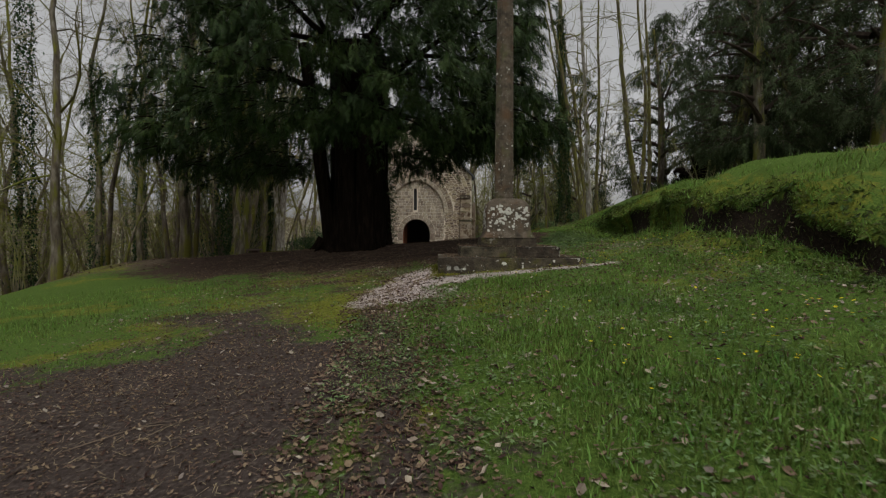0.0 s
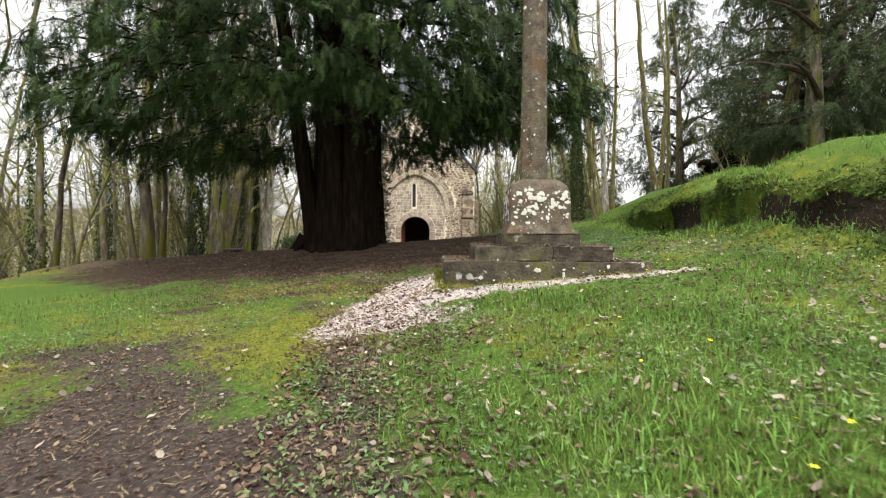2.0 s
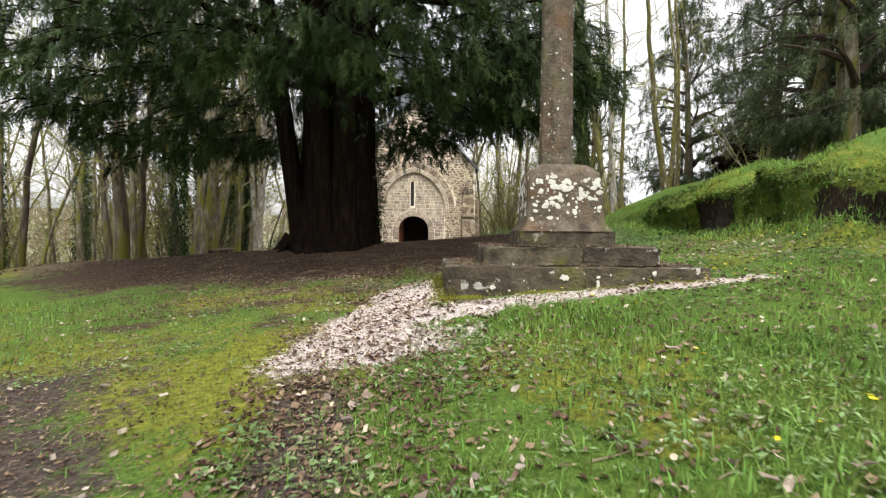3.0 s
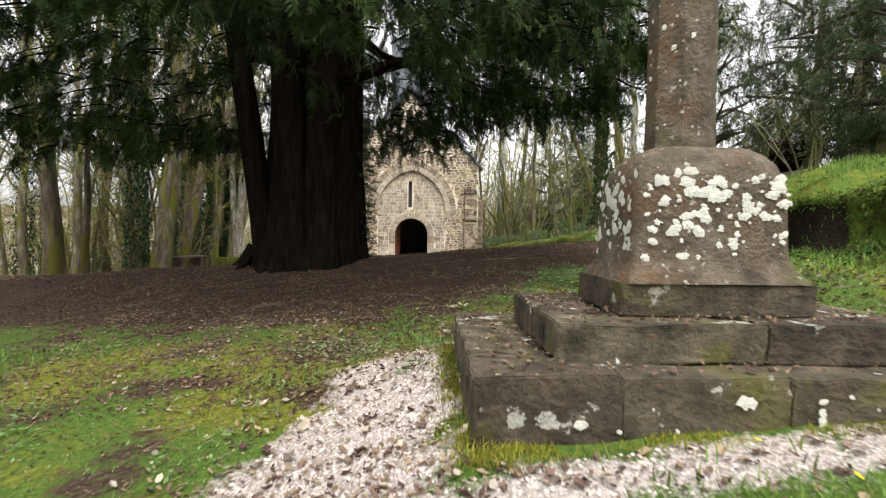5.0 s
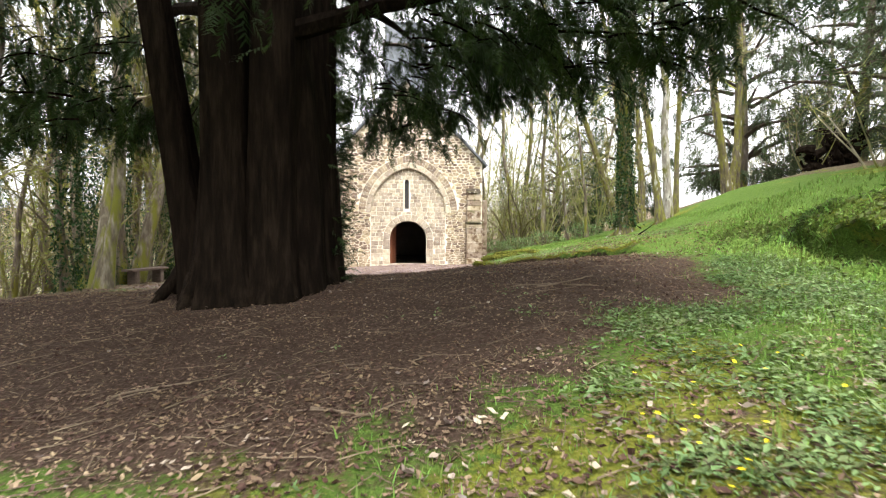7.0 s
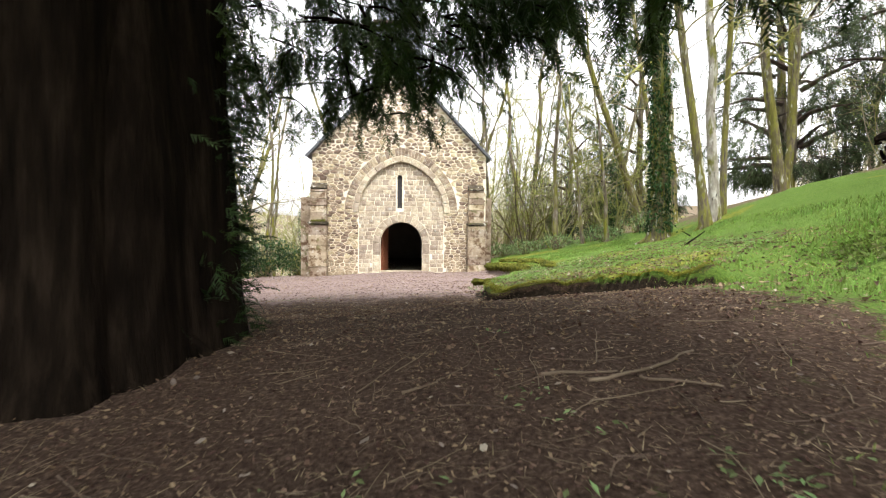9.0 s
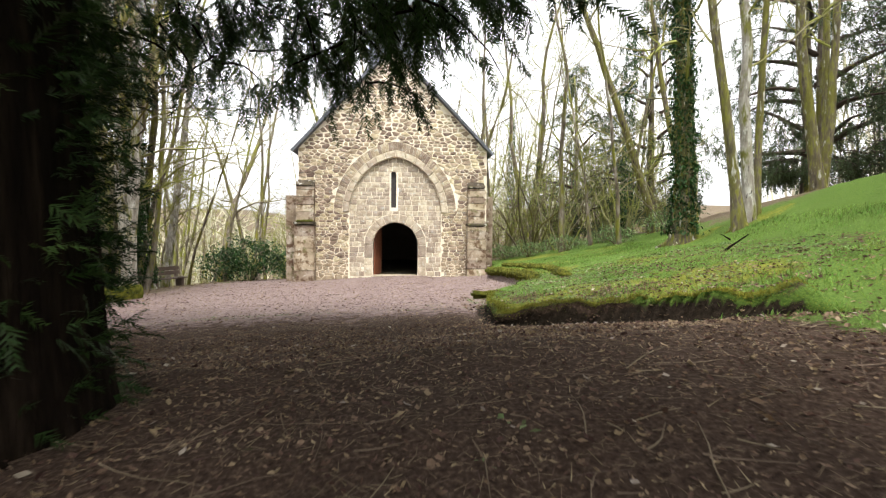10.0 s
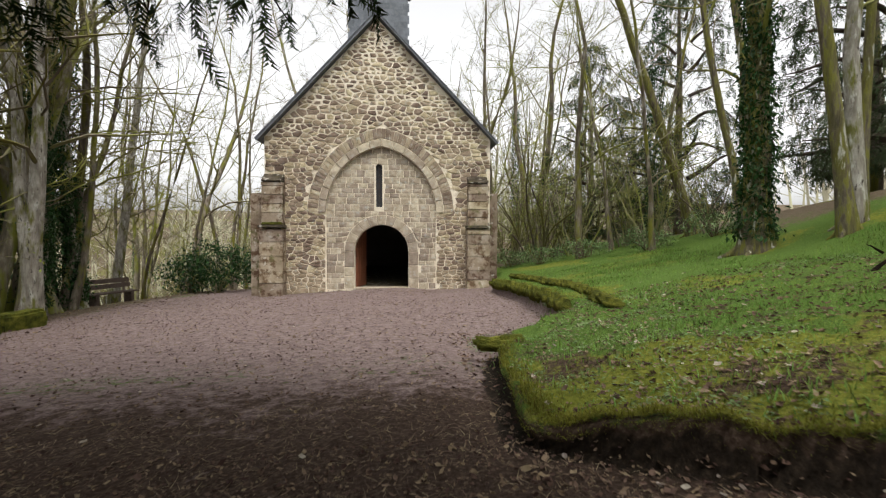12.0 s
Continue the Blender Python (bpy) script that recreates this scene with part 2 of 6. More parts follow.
def height(x, y):
    x, y = np.asarray(x, float), np.asarray(y, float)
    base = np.interp(y, [-80, -40, -33, -29.4, -26.5, -24, -22, -20, -18.3, -16.8, -15, -13, -9, 0, 8, 20, 45, 70, 160, 400],
                     [-2, -0.3, 0.1, 0.33, 0.48, 0.56, 0.67, 0.83, 1.0, 0.96, 0.70, 0.58, 0.37, 0.0, -0.7, -2.0, -6, -6, 6, 14])
    sl = np.interp(y, [-40, -28, -20, -12, 0, 10], [0.10, 0.085, 0.075, 0.05, 0.05, 0.03])
    sr = np.interp(y, [-40, -29, -25, -20, -17, -10, 0, 20], [0.09, 0.10, 0.17, 0.075, 0.09, 0.05, 0.03, 0.02])
    foot = bank_foot(y)
    side = np.where(x < 0, np.maximum(x, -7.5) * sl, np.minimum(x, foot) * sr)
    left = -x - 7.5
    ravine = np.where(left > 0, -0.22 * np.minimum(left, 26) * sstep(left / 5) + 0.10 * np.clip(left - 36, 0, 90), 0)
    g = base + side + ravine
    lawn = 0.80 + 0.185 * (np.minimum(x, foot) - 1.6) - 0.06 * (np.clip(y, -18, 14) + 13)
    dsq = np.maximum(np.abs(x - 0.86), np.abs(y + 25.30) + 0.42) - 1.16
    wq = sstep((0.75 - dsq) / 0.75)
    g = g * (1 - wq) + np.maximum(g, 0.655 + 0.075 * (x + 0.3)) * wq
    ditch = np.clip(lawn_front(x) + 0.1 - y, 0, 3)
    g = g - 0.06 * np.exp(-(ditch / 0.6) ** 2) * (x > 1.0) * sstep((x - 1.0) / 0.5) * sstep((5.2 - x) / 1.5) * (y > -18)
    m = lawn_mask(x, y)
    g = g * (1 - m) + np.maximum(lawn, g) * m
    edge = np.minimum(x - lawn_left(y), y - lawn_front(x))
    g = g + (m > 0.6) * (y < -9.5) * (x < 8) * (0.05 * sstep((0.75 - edge) / 0.5) + 0.025) * vnoise(x, y, 4.3, 12)
    over = x - foot
    bh = np.interp(y, [-40, -33, -28, -25.5, -22.5, -19.5, -18.3, -17, -15.5], [0.4, 0.42, 0.46, 0.55, 0.75, 0.65, 0.4, 0.1, 0.0])
    lump = vnoise(x, y, 1.6, 3) * 0.2 + vnoise(x, y, 0.7, 5) * 0.25
    steep = np.interp(y, [-30, -22, -17, -10, -4, 4], [0.36, 0.33, 0.31, 0.46, 0.36, 0.2])
    up = bh * (1 + 0.35 * vnoise(x, y, 0.55, 7) + 0.25 * vnoise(x, y, 1.5, 10)) * sstep((over + lump) / 0.24) + steep * np.clip(over - 0.1, 0, 3.2) + 0.5 * steep * np.clip(over - 3.3, 0, 4) + 0.08 * np.clip(over - 7.3, 0, 60)
    g = g + np.where(over > -1, up, 0)
    lumpy = sstep((1.5 - np.abs(over - 0.4)) / 1.0) * (bh > 0.1)
    bumpy = lumpy * 0.05
    g = g + lumpy * 0.16 * vnoise(x, y, 2.0, 8)
    g = g + vnoise(x, y, 0.9, 1) * 0.025 + vnoise(x, y, 3.1, 2) * 0.012 + vnoise(x, y, 5.0, 4) * (0.008 + bumpy)
    return g


def undercut(x, y):
    """Sideways shift that lets the turf lip of the bank and of the lawn hang over the bare soil below it."""
    over = x - bank_foot(y) + vnoise(x, y, 1.6, 3) * 0.2 + vnoise(x, y, 0.7, 5) * 0.25
    on = sstep((-16.8 - y) / 1.5) * sstep((y + 40) / 4) * np.clip(0.5 + 0.8 * vnoise(x, y, 0.9, 6), 0.1, 1.2)
    dx = -np.interp(over, [-0.15, 0.02, 0.1, 0.2, 0.32, 0.8, 1.4], [0, -0.26, -0.2, 0.16, 0.26, 0.12, 0]) * on
    a, c = x - lawn_left(y), y - lawn_front(x)
    k = np.interp(np.minimum(a, c), [-0.12, 0.01, 0.06, 0.12, 0.2, 0.5, 0.9], [0, -0.09, -0.05, 0.08, 0.13, 0.06, 0])
    k = k * sstep((x - 1.0) / 0.3) * sstep((4.8 - x) / 0.8) * sstep((-10.5 - y) / 1.0) * (0.9 + 0.35 * vnoise(x, y, 1.3, 9))
    w = 1 / (1 + np.exp(np.clip((a - c) / 0.12, -30, 30)))
    n = np.hypot(w, 1 - w)
    return dx - k * w / n, -k * (1 - w) / n


def hz(x, y):
    return float(height(np.array([x]), np.array([y]))[0])


def blob(x, y, cx, cy, rx, ry, soft=0.25, seed=0, wob=0.25):
    d = np.hypot((x - cx) / rx, (y - cy) / ry) + wob * vnoise(x, y, 0.9, seed) + wob * 0.5 * vnoise(x, y, 2.7, seed + 1)
    return sstep((1 + soft - d) / (2 * soft))


def strip(x, y, px, py, w, soft=0.5, seed=0):
    """Closeness to a line given as x over y."""
    d = np.abs(x - np.interp(y, py, px)) + 0.25 * w * vnoise(x, y, 1.7, seed) + 0.3 * w * vnoise(x, y, 4.1, seed + 1)
    ends = sstep((y - py[0]) / 0.5) * sstep((py[-1] - y) / 0.5)
    return sstep((w * (1 + soft) - d) / (2 * soft * w)) * ends


def zones(x, y):
    """Shares of bare track, yew litter, white gravel, pink gravel, moss and wood floor."""
    track = np.maximum(blob(x, y, -3.0, -31.2, 1.9, 3.6, 0.55, 11, 0.35), strip(x, y, [-3.4, -3.2, -2.6], [-38, -33, -28.5], 1.6, 0.4, 12))
    leaf = strip(x, y, [-0.9, -0.95, -1.15, -1.25, -1.0], [-34, -30, -28, -27, -26], 0.24, 0.7, 13)
    track = np.maximum(track, leaf * 0.72)
    litter = np.maximum(blob(x, y, -3.0, -18.0, 5.6, 4.5, 0.2, 21, 0.2), blob(x, y, 0.9, -17.6, 2.4, 3.6, 0.28, 22, 0.2))
    white = np.maximum(strip(x, y, [-1.3, -1.05, -0.7, -0.62], [-27.3, -26.6, -25.4, -24.0], 0.45, 0.6, 31),
                       strip(y, x, [-26.38, -26.22, -26.2, -26.2], [-1.2, 0.2, 1.6, 3.2], 0.14, 0.7, 32) * 0.78 * sstep((3.2 - x) / 1.2))
    white = np.maximum(white, 0.6 * blob(x, y, -0.7, -26.6, 0.8, 0.4, 0.5, 33, 0.5))
    pink = sstep((y + 15.0 + 0.7 * vnoise(x, y, 0.8, 41)) / 5.0) * sstep((x + 8.5) / 1.5) * (1 - lawn_mask(x, y)) * sstep((9 - y) / 2)
    moss = np.maximum(blob(x, y, -2.3, -25.8, 2.2, 2.4, 0.4, 51, 0.3) * (0.72 + 0.75 * vnoise(x, y, 1.2, 56)), blob(x, y, 2.6, -14.2, 2.6, 1.2, 0.4, 52, 0.3))
    moss = np.maximum(moss, 0.8 * blob(x, y, 0.9, -23.2, 1.6, 0.8, 0.5, 55, 0.3))
    moss = np.maximum(moss, sstep((vnoise(x, y, 0.8, 53) + 0.5 * vnoise(x, y, 2.2, 54) - 0.25) / 0.4) * 0.6)
    over = x - bank_foot(y)
    moss = np.maximum(moss, ((over > 0) & (over < 1.6)) * (y < -15) * 0.45)
    wood = np.maximum(sstep((-x - 6.8 + 0.6 * vnoise(x, y, 0.7, 61)) / 1.2) * sstep((y + 22) / 4), sstep((over - np.interp(y, [-12, -8.5], [5.0, 1.2]) + vnoise(x, y, 0.5, 62)) / 2))
    wood = np.maximum(wood, sstep((y - 3) / 4) * sstep((12 - x) / 3))
    m = lawn_mask(x, y)
    inner = lawn_mask(x - 0.11, y - 0.11)
    cut = (m > 0.002) & (inner < 0.9)
    moss = moss * ~cut
    litter = litter * (1 - 0.9 * (inner >= 0.9))
    litter = np.maximum(litter, blob(x, y, -1.6, -24.2, 3.2, 2.2, 0.5, 67, 0.3) * (0.30 + 0.5 * vnoise(x, y, 2.3, 68)))
    worn = (m >= 0.9) * sstep((-9.5 - y) / 3) * sstep((9 - x) / 3)
    litter = np.maximum(litter, worn * (0.12 + 0.55 * vnoise(x, y, 2.6, 65)))
    litter = np.maximum(litter, 1.3 * sstep((y + 19) / 2) * sstep((-10.4 - y) / 3.0) * sstep((x + 7) / 1.5) * (m < 0.5) * sstep((3.6 - x) / 0.8))
    wood = np.maximum(wood, sstep((np.hypot(x, y + 14) - 26) / 6))
    return track, litter, white, pink, moss, wood


def bank_face(x, y):
    """0 at the foot and 1 at the lip of the broken bank."""
    return (x - bank_foot(y) + vnoise(x, y, 1.6, 3) * 0.2 + vnoise(x, y, 0.7, 5) * 0.25) / 0.24


def shaded_soil(x, y):
    """Share of open soil darkened with painted shade: the faces under the turf lips of bank and lawn."""
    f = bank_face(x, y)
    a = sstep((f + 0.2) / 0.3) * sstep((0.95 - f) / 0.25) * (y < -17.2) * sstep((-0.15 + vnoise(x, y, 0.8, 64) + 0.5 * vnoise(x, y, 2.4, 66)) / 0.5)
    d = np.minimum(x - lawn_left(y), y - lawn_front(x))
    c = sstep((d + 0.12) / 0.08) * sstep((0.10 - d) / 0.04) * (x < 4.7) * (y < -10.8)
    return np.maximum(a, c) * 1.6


def spaced(lo, a, c, hi, step, grow):
    mid = list(np.arange(a, c + 1e-6, step))
    s, out = step, [c]
    while out[-1] < hi:
        s *= grow
        out.append(out[-1] + s)
    s, low = step, [a]
    while low[-1] > lo:
        s *= grow
        low.append(low[-1] - s)
    return np.array(low[:0:-1] + mid + out[1:])


gx, gy = spaced(-420, -4.6, 6.6, 420, 0.085, 1.08), spaced(-420, -33.5, -9.5, 420, 0.085, 1.07)
X, Y = np.meshgrid(gx, gy)
Z = height(X.ravel(), Y.ravel())
gb = Build()
nx = len(gx)
ii = (np.arange(len(gy) - 1)[:, None] * nx + np.arange(nx - 1)[None]).ravel()
ux, uy = undercut(X.ravel(), Y.ravel())
gb.add(np.stack([X.ravel() + ux, Y.ravel() + uy, Z], 1), np.concatenate([np.stack([ii, ii + 1, ii + nx + 1], 1), np.stack([ii, ii + nx + 1, ii + nx], 1)]))


def ground_material():
    m = bpy.data.materials.new("ground_cover")
    m.use_nodes = True
    n, l = m.node_tree.nodes, m.node_tree.links
    b = n["Principled BSDF"]
    b.inputs["Roughness"].default_value = 0.95
    b.inputs["Specular IOR Level"].default_value = 0.1
    pos = n.new("ShaderNodeNewGeometry").outputs["Position"]

    def tex(sc, det=8, r=0.65):
        t = n.new("ShaderNodeTexNoise")
        t.inputs["Scale"].default_value, t.inputs["Detail"].default_value, t.inputs["Roughness"].default_value = sc, det, r
        l.new(pos, t.inputs["Vector"])
        return t.outputs["Fac"]

    def ramp(fac, cs, st):
        r = n.new("ShaderNodeValToRGB")
        while len(r.color_ramp.elements) < len(cs):
            r.color_ramp.elements.new(0.5)
        for e, p, c in zip(r.color_ramp.elements, st, cs):
            e.position, e.color = p, (*c, 1)
        l.new(fac, r.inputs[0])
        return r.outputs[0]

    def cells(sc, lo, hi):
        v = n.new("ShaderNodeTexVoronoi")
        v.inputs["Scale"].default_value = sc
        l.new(pos, v.inputs["Vector"])
        sep = n.new("ShaderNodeSeparateColor")
        l.new(v.outputs["Color"], sep.inputs[0])
        return ramp(sep.outputs[0], [lo, hi], [0.1, 0.9])

    def mix(fac, a, c):
        mx = n.new("ShaderNodeMix")
        mx.data_type = 'RGBA'
        l.new(fac, mx.inputs[0])
        l.new(a, mx.inputs[6])
        l.new(c, mx.inputs[7])
        return mx.outputs[2]

    def zone(name):
        a = n.new("ShaderNodeAttribute")
        a.attribute_name = name
        w = n.new("ShaderNodeMath")
        w.operation = 'MULTIPLY_ADD'
        l.new(tex(6, 8, 0.78), w.inputs[0])
        w.inputs[1].default_value = 2.4
        l.new(a.outputs["Fac"], w.inputs[2])
        half = n.new("ShaderNodeMath")
        half.operation = 'MULTIPLY'
        l.new(w.outputs[0], half.inputs[0])
        half.inputs[1].default_value = 0.4
        return ramp(half.outputs[0], [(0, 0, 0), (1, 1, 1)], [0.62, 0.74])

    col = mix(tex(3), ramp(tex(48, 8, 0.75), [(0.022, 0.040, 0.009), (0.070, 0.118, 0.021), (0.155, 0.20, 0.046)], [0.36, 0.5, 0.64]),
              ramp(tex(30, 8, 0.75), [(0.028, 0.052, 0.010), (0.072, 0.135, 0.021), (0.13, 0.20, 0.04)], [0.36, 0.5, 0.64]))
    col = mix(zone("wood"), col, ramp(tex(20), [(0.05, 0.04, 0.026), (0.11, 0.085, 0.055), (0.18, 0.14, 0.10)], [0.3, 0.5, 0.7]))
    col = mix(zone("moss"), col, ramp(tex(22), [(0.06, 0.07, 0.012), (0.14, 0.155, 0.022), (0.22, 0.22, 0.04)], [0.3, 0.5, 0.7]))
    col = mix(zone("track"), col, ramp(tex(30), [(0.028, 0.021, 0.018), (0.065, 0.05, 0.043), (0.13, 0.105, 0.09)], [0.3, 0.52, 0.74]))
    col = mix(zone("litter"), col, ramp(tex(34), [(0.026, 0.016, 0.011), (0.064, 0.042, 0.030), (0.145, 0.104, 0.078)], [0.32, 0.52, 0.74]))
    col = mix(zone("pink"), col, mix(tex(8), cells(55, (0.12, 0.085, 0.08), (0.26, 0.20, 0.19)),
                                     ramp(tex(9, 10, 0.8), [(0.045, 0.031, 0.026), (0.17, 0.127, 0.115), (0.33, 0.265, 0.25)], [0.38, 0.49, 0.62])))
    col = mix(zone("white"), col, mix(tex(7), cells(75, (0.26, 0.21, 0.19), (0.66, 0.60, 0.56)), cells(110, (0.17, 0.13, 0.11), (0.62, 0.56, 0.52))))
    # soil below the lips: near-black, the overhang's shade put into its colour
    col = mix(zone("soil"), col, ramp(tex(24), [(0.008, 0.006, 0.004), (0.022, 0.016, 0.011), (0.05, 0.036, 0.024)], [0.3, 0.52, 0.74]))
    l.new(col, b.inputs["Base Color"])
    bp = n.new("ShaderNodeBump")
    bp.inputs["Strength"].default_value, bp.inputs["Distance"].default_value = 0.9, 0.03
    l.new(tex(38, 8, 0.7), bp.inputs["Height"])
    l.new(bp.outputs[0], b.inputs["Normal"])
    return m


ground_me = gb.mesh("ground", ground_material(), True)
for zname, zval in zip(("track", "litter", "white", "pink", "moss", "wood"), zones(X.ravel(), Y.ravel())):
    at = ground_me.attributes.new(zname, 'FLOAT', 'POINT')
    at.data.foreach_set("value", np.ascontiguousarray(zval, dtype=np.float32))
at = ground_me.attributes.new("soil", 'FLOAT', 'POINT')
at.data.foreach_set("value", np.ascontiguousarray(shaded_soil(X.ravel(), Y.ravel()), dtype=np.float32))
tagged(new("ground", ground_me), "woodland clearing of grass, moss, gravel and brown leaf litter", "ground", kind="structure")


# ---- chapel ----
def flat_shape(name, outline, holes, y_front, depth, material, parent, label=""):
    """An upright slab in the xz plane with openings right through it."""
    cu = bpy.data.curves.new(name, 'CURVE')
    cu.dimensions, cu.fill_mode, cu.extrude = '2D', 'BOTH', depth / 2
    for loop in (outline, *holes):
        sp = cu.splines.new('POLY')
        sp.points.add(len(loop) - 1)
        for p, (x, z) in zip(sp.points, loop):
            p.co = (x, z, 0, 1)
        sp.use_cyclic_u = True
    tmp = bpy.data.objects.new(name, cu)
    me = bpy.data.meshes.new_from_object(tmp)
    bpy.data.objects.remove(tmp)
    me.transform(Matrix.Translation((0, y_front + depth / 2, 0)) @ Matrix.Rotation(radians(90), 4, 'X'))
    me.materials.clear()
    me.materials.append(material)
    return part(name, me, material, parent, label)


CX, HALF, SPRING, AC, AR = 0.0, 1.87, 2.6, 0.418, 2.288      # blind arch
DH, DSPRING, DOOR_R = 0.925, 1.27, 0.925                      # doorway
WL, WR, EAVE, APX, APZ = -3.88, 3.74, 5.12, -0.13, 9.12       # gable wall


def arch_curve(r, n=14):
    """Upper line of the pointed arch at radius r, from left springing to right."""
    a0 = math.acos(AC / r)
    left = [(CX + AC - r * math.cos(a), SPRING + r * math.sin(a)) for a in np.linspace(0, a0, n)]
    right = [(2 * CX - x, z) for x, z in left[-2::-1]]
    return left + right


def door_curve(r, n=13):
    return [(-r * math.cos(a), DSPRING + r * math.sin(a)) for a in np.linspace(0, math.pi, n)]


def clip(poly, a, b, c):
    """Keeps the side a*x + b*z <= c of a polygon."""
    out = []
    for (x0, z0), (x1, z1) in zip(poly, poly[1:] + poly[:1]):
        d0, d1 = a * x0 + b * z0 - c, a * x1 + b * z1 - c
        if d0 <= 0:
            out.append((x0, z0))
        if d0 * d1 < 0:
            t = d0 / (d0 - d1)
            out.append((x0 + t * (x1 - x0), z0 + t * (z1 - z0)))
    return out


def stone_build(b, poly, y0, proud, gap, rnd):
    """One stone: a polygon set back for the joint, with a worn front edge."""
    p = np.array(poly)
    c = p.mean(0)
    span = np.linalg.norm(p - c, axis=1)[:, None] + 1e-6
    back = c + (p - c) * np.clip(1 - gap / span, 0.3, 1)
    front = c + (p - c) * np.clip(1 - (gap + 0.018) / span, 0.25, 1)
    k = len(p)
    tilt = rnd.uniform(-0.012, 0.012)
    v = [(x, y0, z) for x, z in back] + [(x, y0 - proud * 0.7, z) for x, z in back]
    v += [(x, y0 - proud + tilt * (x - c[0]) * 4, z) for x, z in front] + [(c[0], y0 - proud - 0.008, c[1])]
    f = []
    for i in range(k):
        j = (i + 1) % k
        f += [(i, j, k + j), (i, k + j, k + i), (k + i, k + j, 2 * k + j), (k + i, 2 * k + j, 2 * k + i), (2 * k + i, 2 * k + j, 3 * k)]
    b.add(v, f)


chapel = tagged(new("chapel"), "small rubble stone chapel with slate roof and arched doorway", "chapel")
gable = [(WL, -0.6), (WR, -0.6), (WR, EAVE), (APX, APZ), (WL, EAVE)]
arch_hole = [(CX - HALF, -0.4)] + arch_curve(AR) + [(CX + HALF, -0.4)]
front_wall = flat_shape("front_wall", gable, [arch_hole], 0.03, 0.5, M_MORTAR, chapel, "gable wall of uneven rubble in pale mortar")
door_hole = [(-DH, -0.3)] + door_curve(DOOR_R) + [(DH, -0.3)]
slit_hole = [(-0.19, 2.8), (0.03, 2.8), (0.03, 4.2), (-0.03, 4.28), (-0.08, 4.3), (-0.13, 4.28), (-0.19, 4.2)]
infill = [(CX - HALF - 0.05, -0.6)] + arch_curve(AR + 0.05) + [(CX + HALF + 0.05, -0.6)]
infill_wall = flat_shape("infill_wall", infill, [door_hole, slit_hole], 0.13, 0.45, M_MORTAR, chapel, "coursed stone filling of the blind arch")

rnd = random.Random(5)
RING1, RING2 = AR + 0.26, AR + 0.62


def in_ring(x, z):
    """True inside the outer ring of arch stones or the filled arch."""
    if z < SPRING:
        return abs(x - CX) < HALF + 0.01
    cx = CX + (AC if x < CX else -AC)
    return math.hypot(x - cx, z - SPRING) < RING2


def push_out(x, z):
    if not in_ring(x, z):
        return x, z
    if z < SPRING:
        w = HALF + 0.01
        return (CX - w if x < CX else CX + w), z
    cx = CX + (AC if x < CX else -AC)
    d = math.hypot(x - cx, z - SPRING)
    return cx + (x - cx) * RING2 / d, SPRING + (z - SPRING) * RING2 / d


# rubble: irregular cells between scattered centres
cent = []
z = -0.1
while z < 9.1:
    slabby = z < 2.5                               # thin flat stones below, rougher rubble in the gable
    rh = rnd.uniform(0.075, 0.14) if slabby else rnd.uniform(0.09, 0.19)
    x = WL - rnd.uniform(0, 0.2)
    while x < WR + 0.2:
        w = rnd.uniform(0.12, 0.36) if slabby else rnd.uniform(0.09, 0.38)
        if rnd.random() > 0.12:
            cent.append((x + w / 2, z + rh / 2 + rnd.uniform(-0.045, 0.045) * (0.6 if slabby else 1.3)))
        x += w
    z += rh
cent = np.array(cent)
rubble_rest, near_rubble = Build(), []
slope_l, slope_r = (APZ - EAVE) / (APX - WL), (APZ - EAVE) / (APX - WR)
for i, (cx, cz) in enumerate(cent):
    if in_ring(cx, cz) or cx < WL + 0.03 or cx > WR - 0.03:
        continue
    if cz - EAVE > slope_l * (cx - WL) - 0.05 or cz - EAVE > slope_r * (cx - WR) - 0.05:
        continue
    poly = [(cx - 0.4, cz - 0.22), (cx + 0.4, cz - 0.22), (cx + 0.4, cz + 0.22), (cx - 0.4, cz + 0.22)]
    d = np.hypot(cent[:, 0] - cx, (cent[:, 1] - cz) * 1.5)
    for j in np.argsort(d)[1:14]:
        ox, oz = cent[j]
        a, c = ox - cx, (oz - cz) * 3.0
        poly = clip(poly, a, c, a * (cx + ox) / 2 + c * (cz + oz) / 2)
        if len(poly) < 3:
            break
    for a, c, k in ((-1, 0, -WL), (1, 0, WR), (0, -1, 0.15), (-slope_l, 1, EAVE - slope_l * WL), (-slope_r, 1, EAVE - slope_r * WR)):
        if len(poly) >= 3:
            poly = clip(poly, a, c, k)
    if len(poly) < 3:
        continue
    poly = [push_out(*p) for p in poly]
    area = 0.5 * abs(sum(p[0] * q[1] - q[0] * p[1] for p, q in zip(poly, poly[1:] + poly[:1])))
    if area < 0.006:
        continue
    if cz < 1.2 and len(near_rubble) < 90:
        b = Build()
        near_rubble.append(b)
    else:
        b = rubble_rest
    stone_build(b, poly, 0.03, rnd.uniform(0.008, 0.026), rnd.uniform(0.007, 0.026) * (1 + 1.4 * float(sstep((cz - 4.2) / 2.5))), rnd)

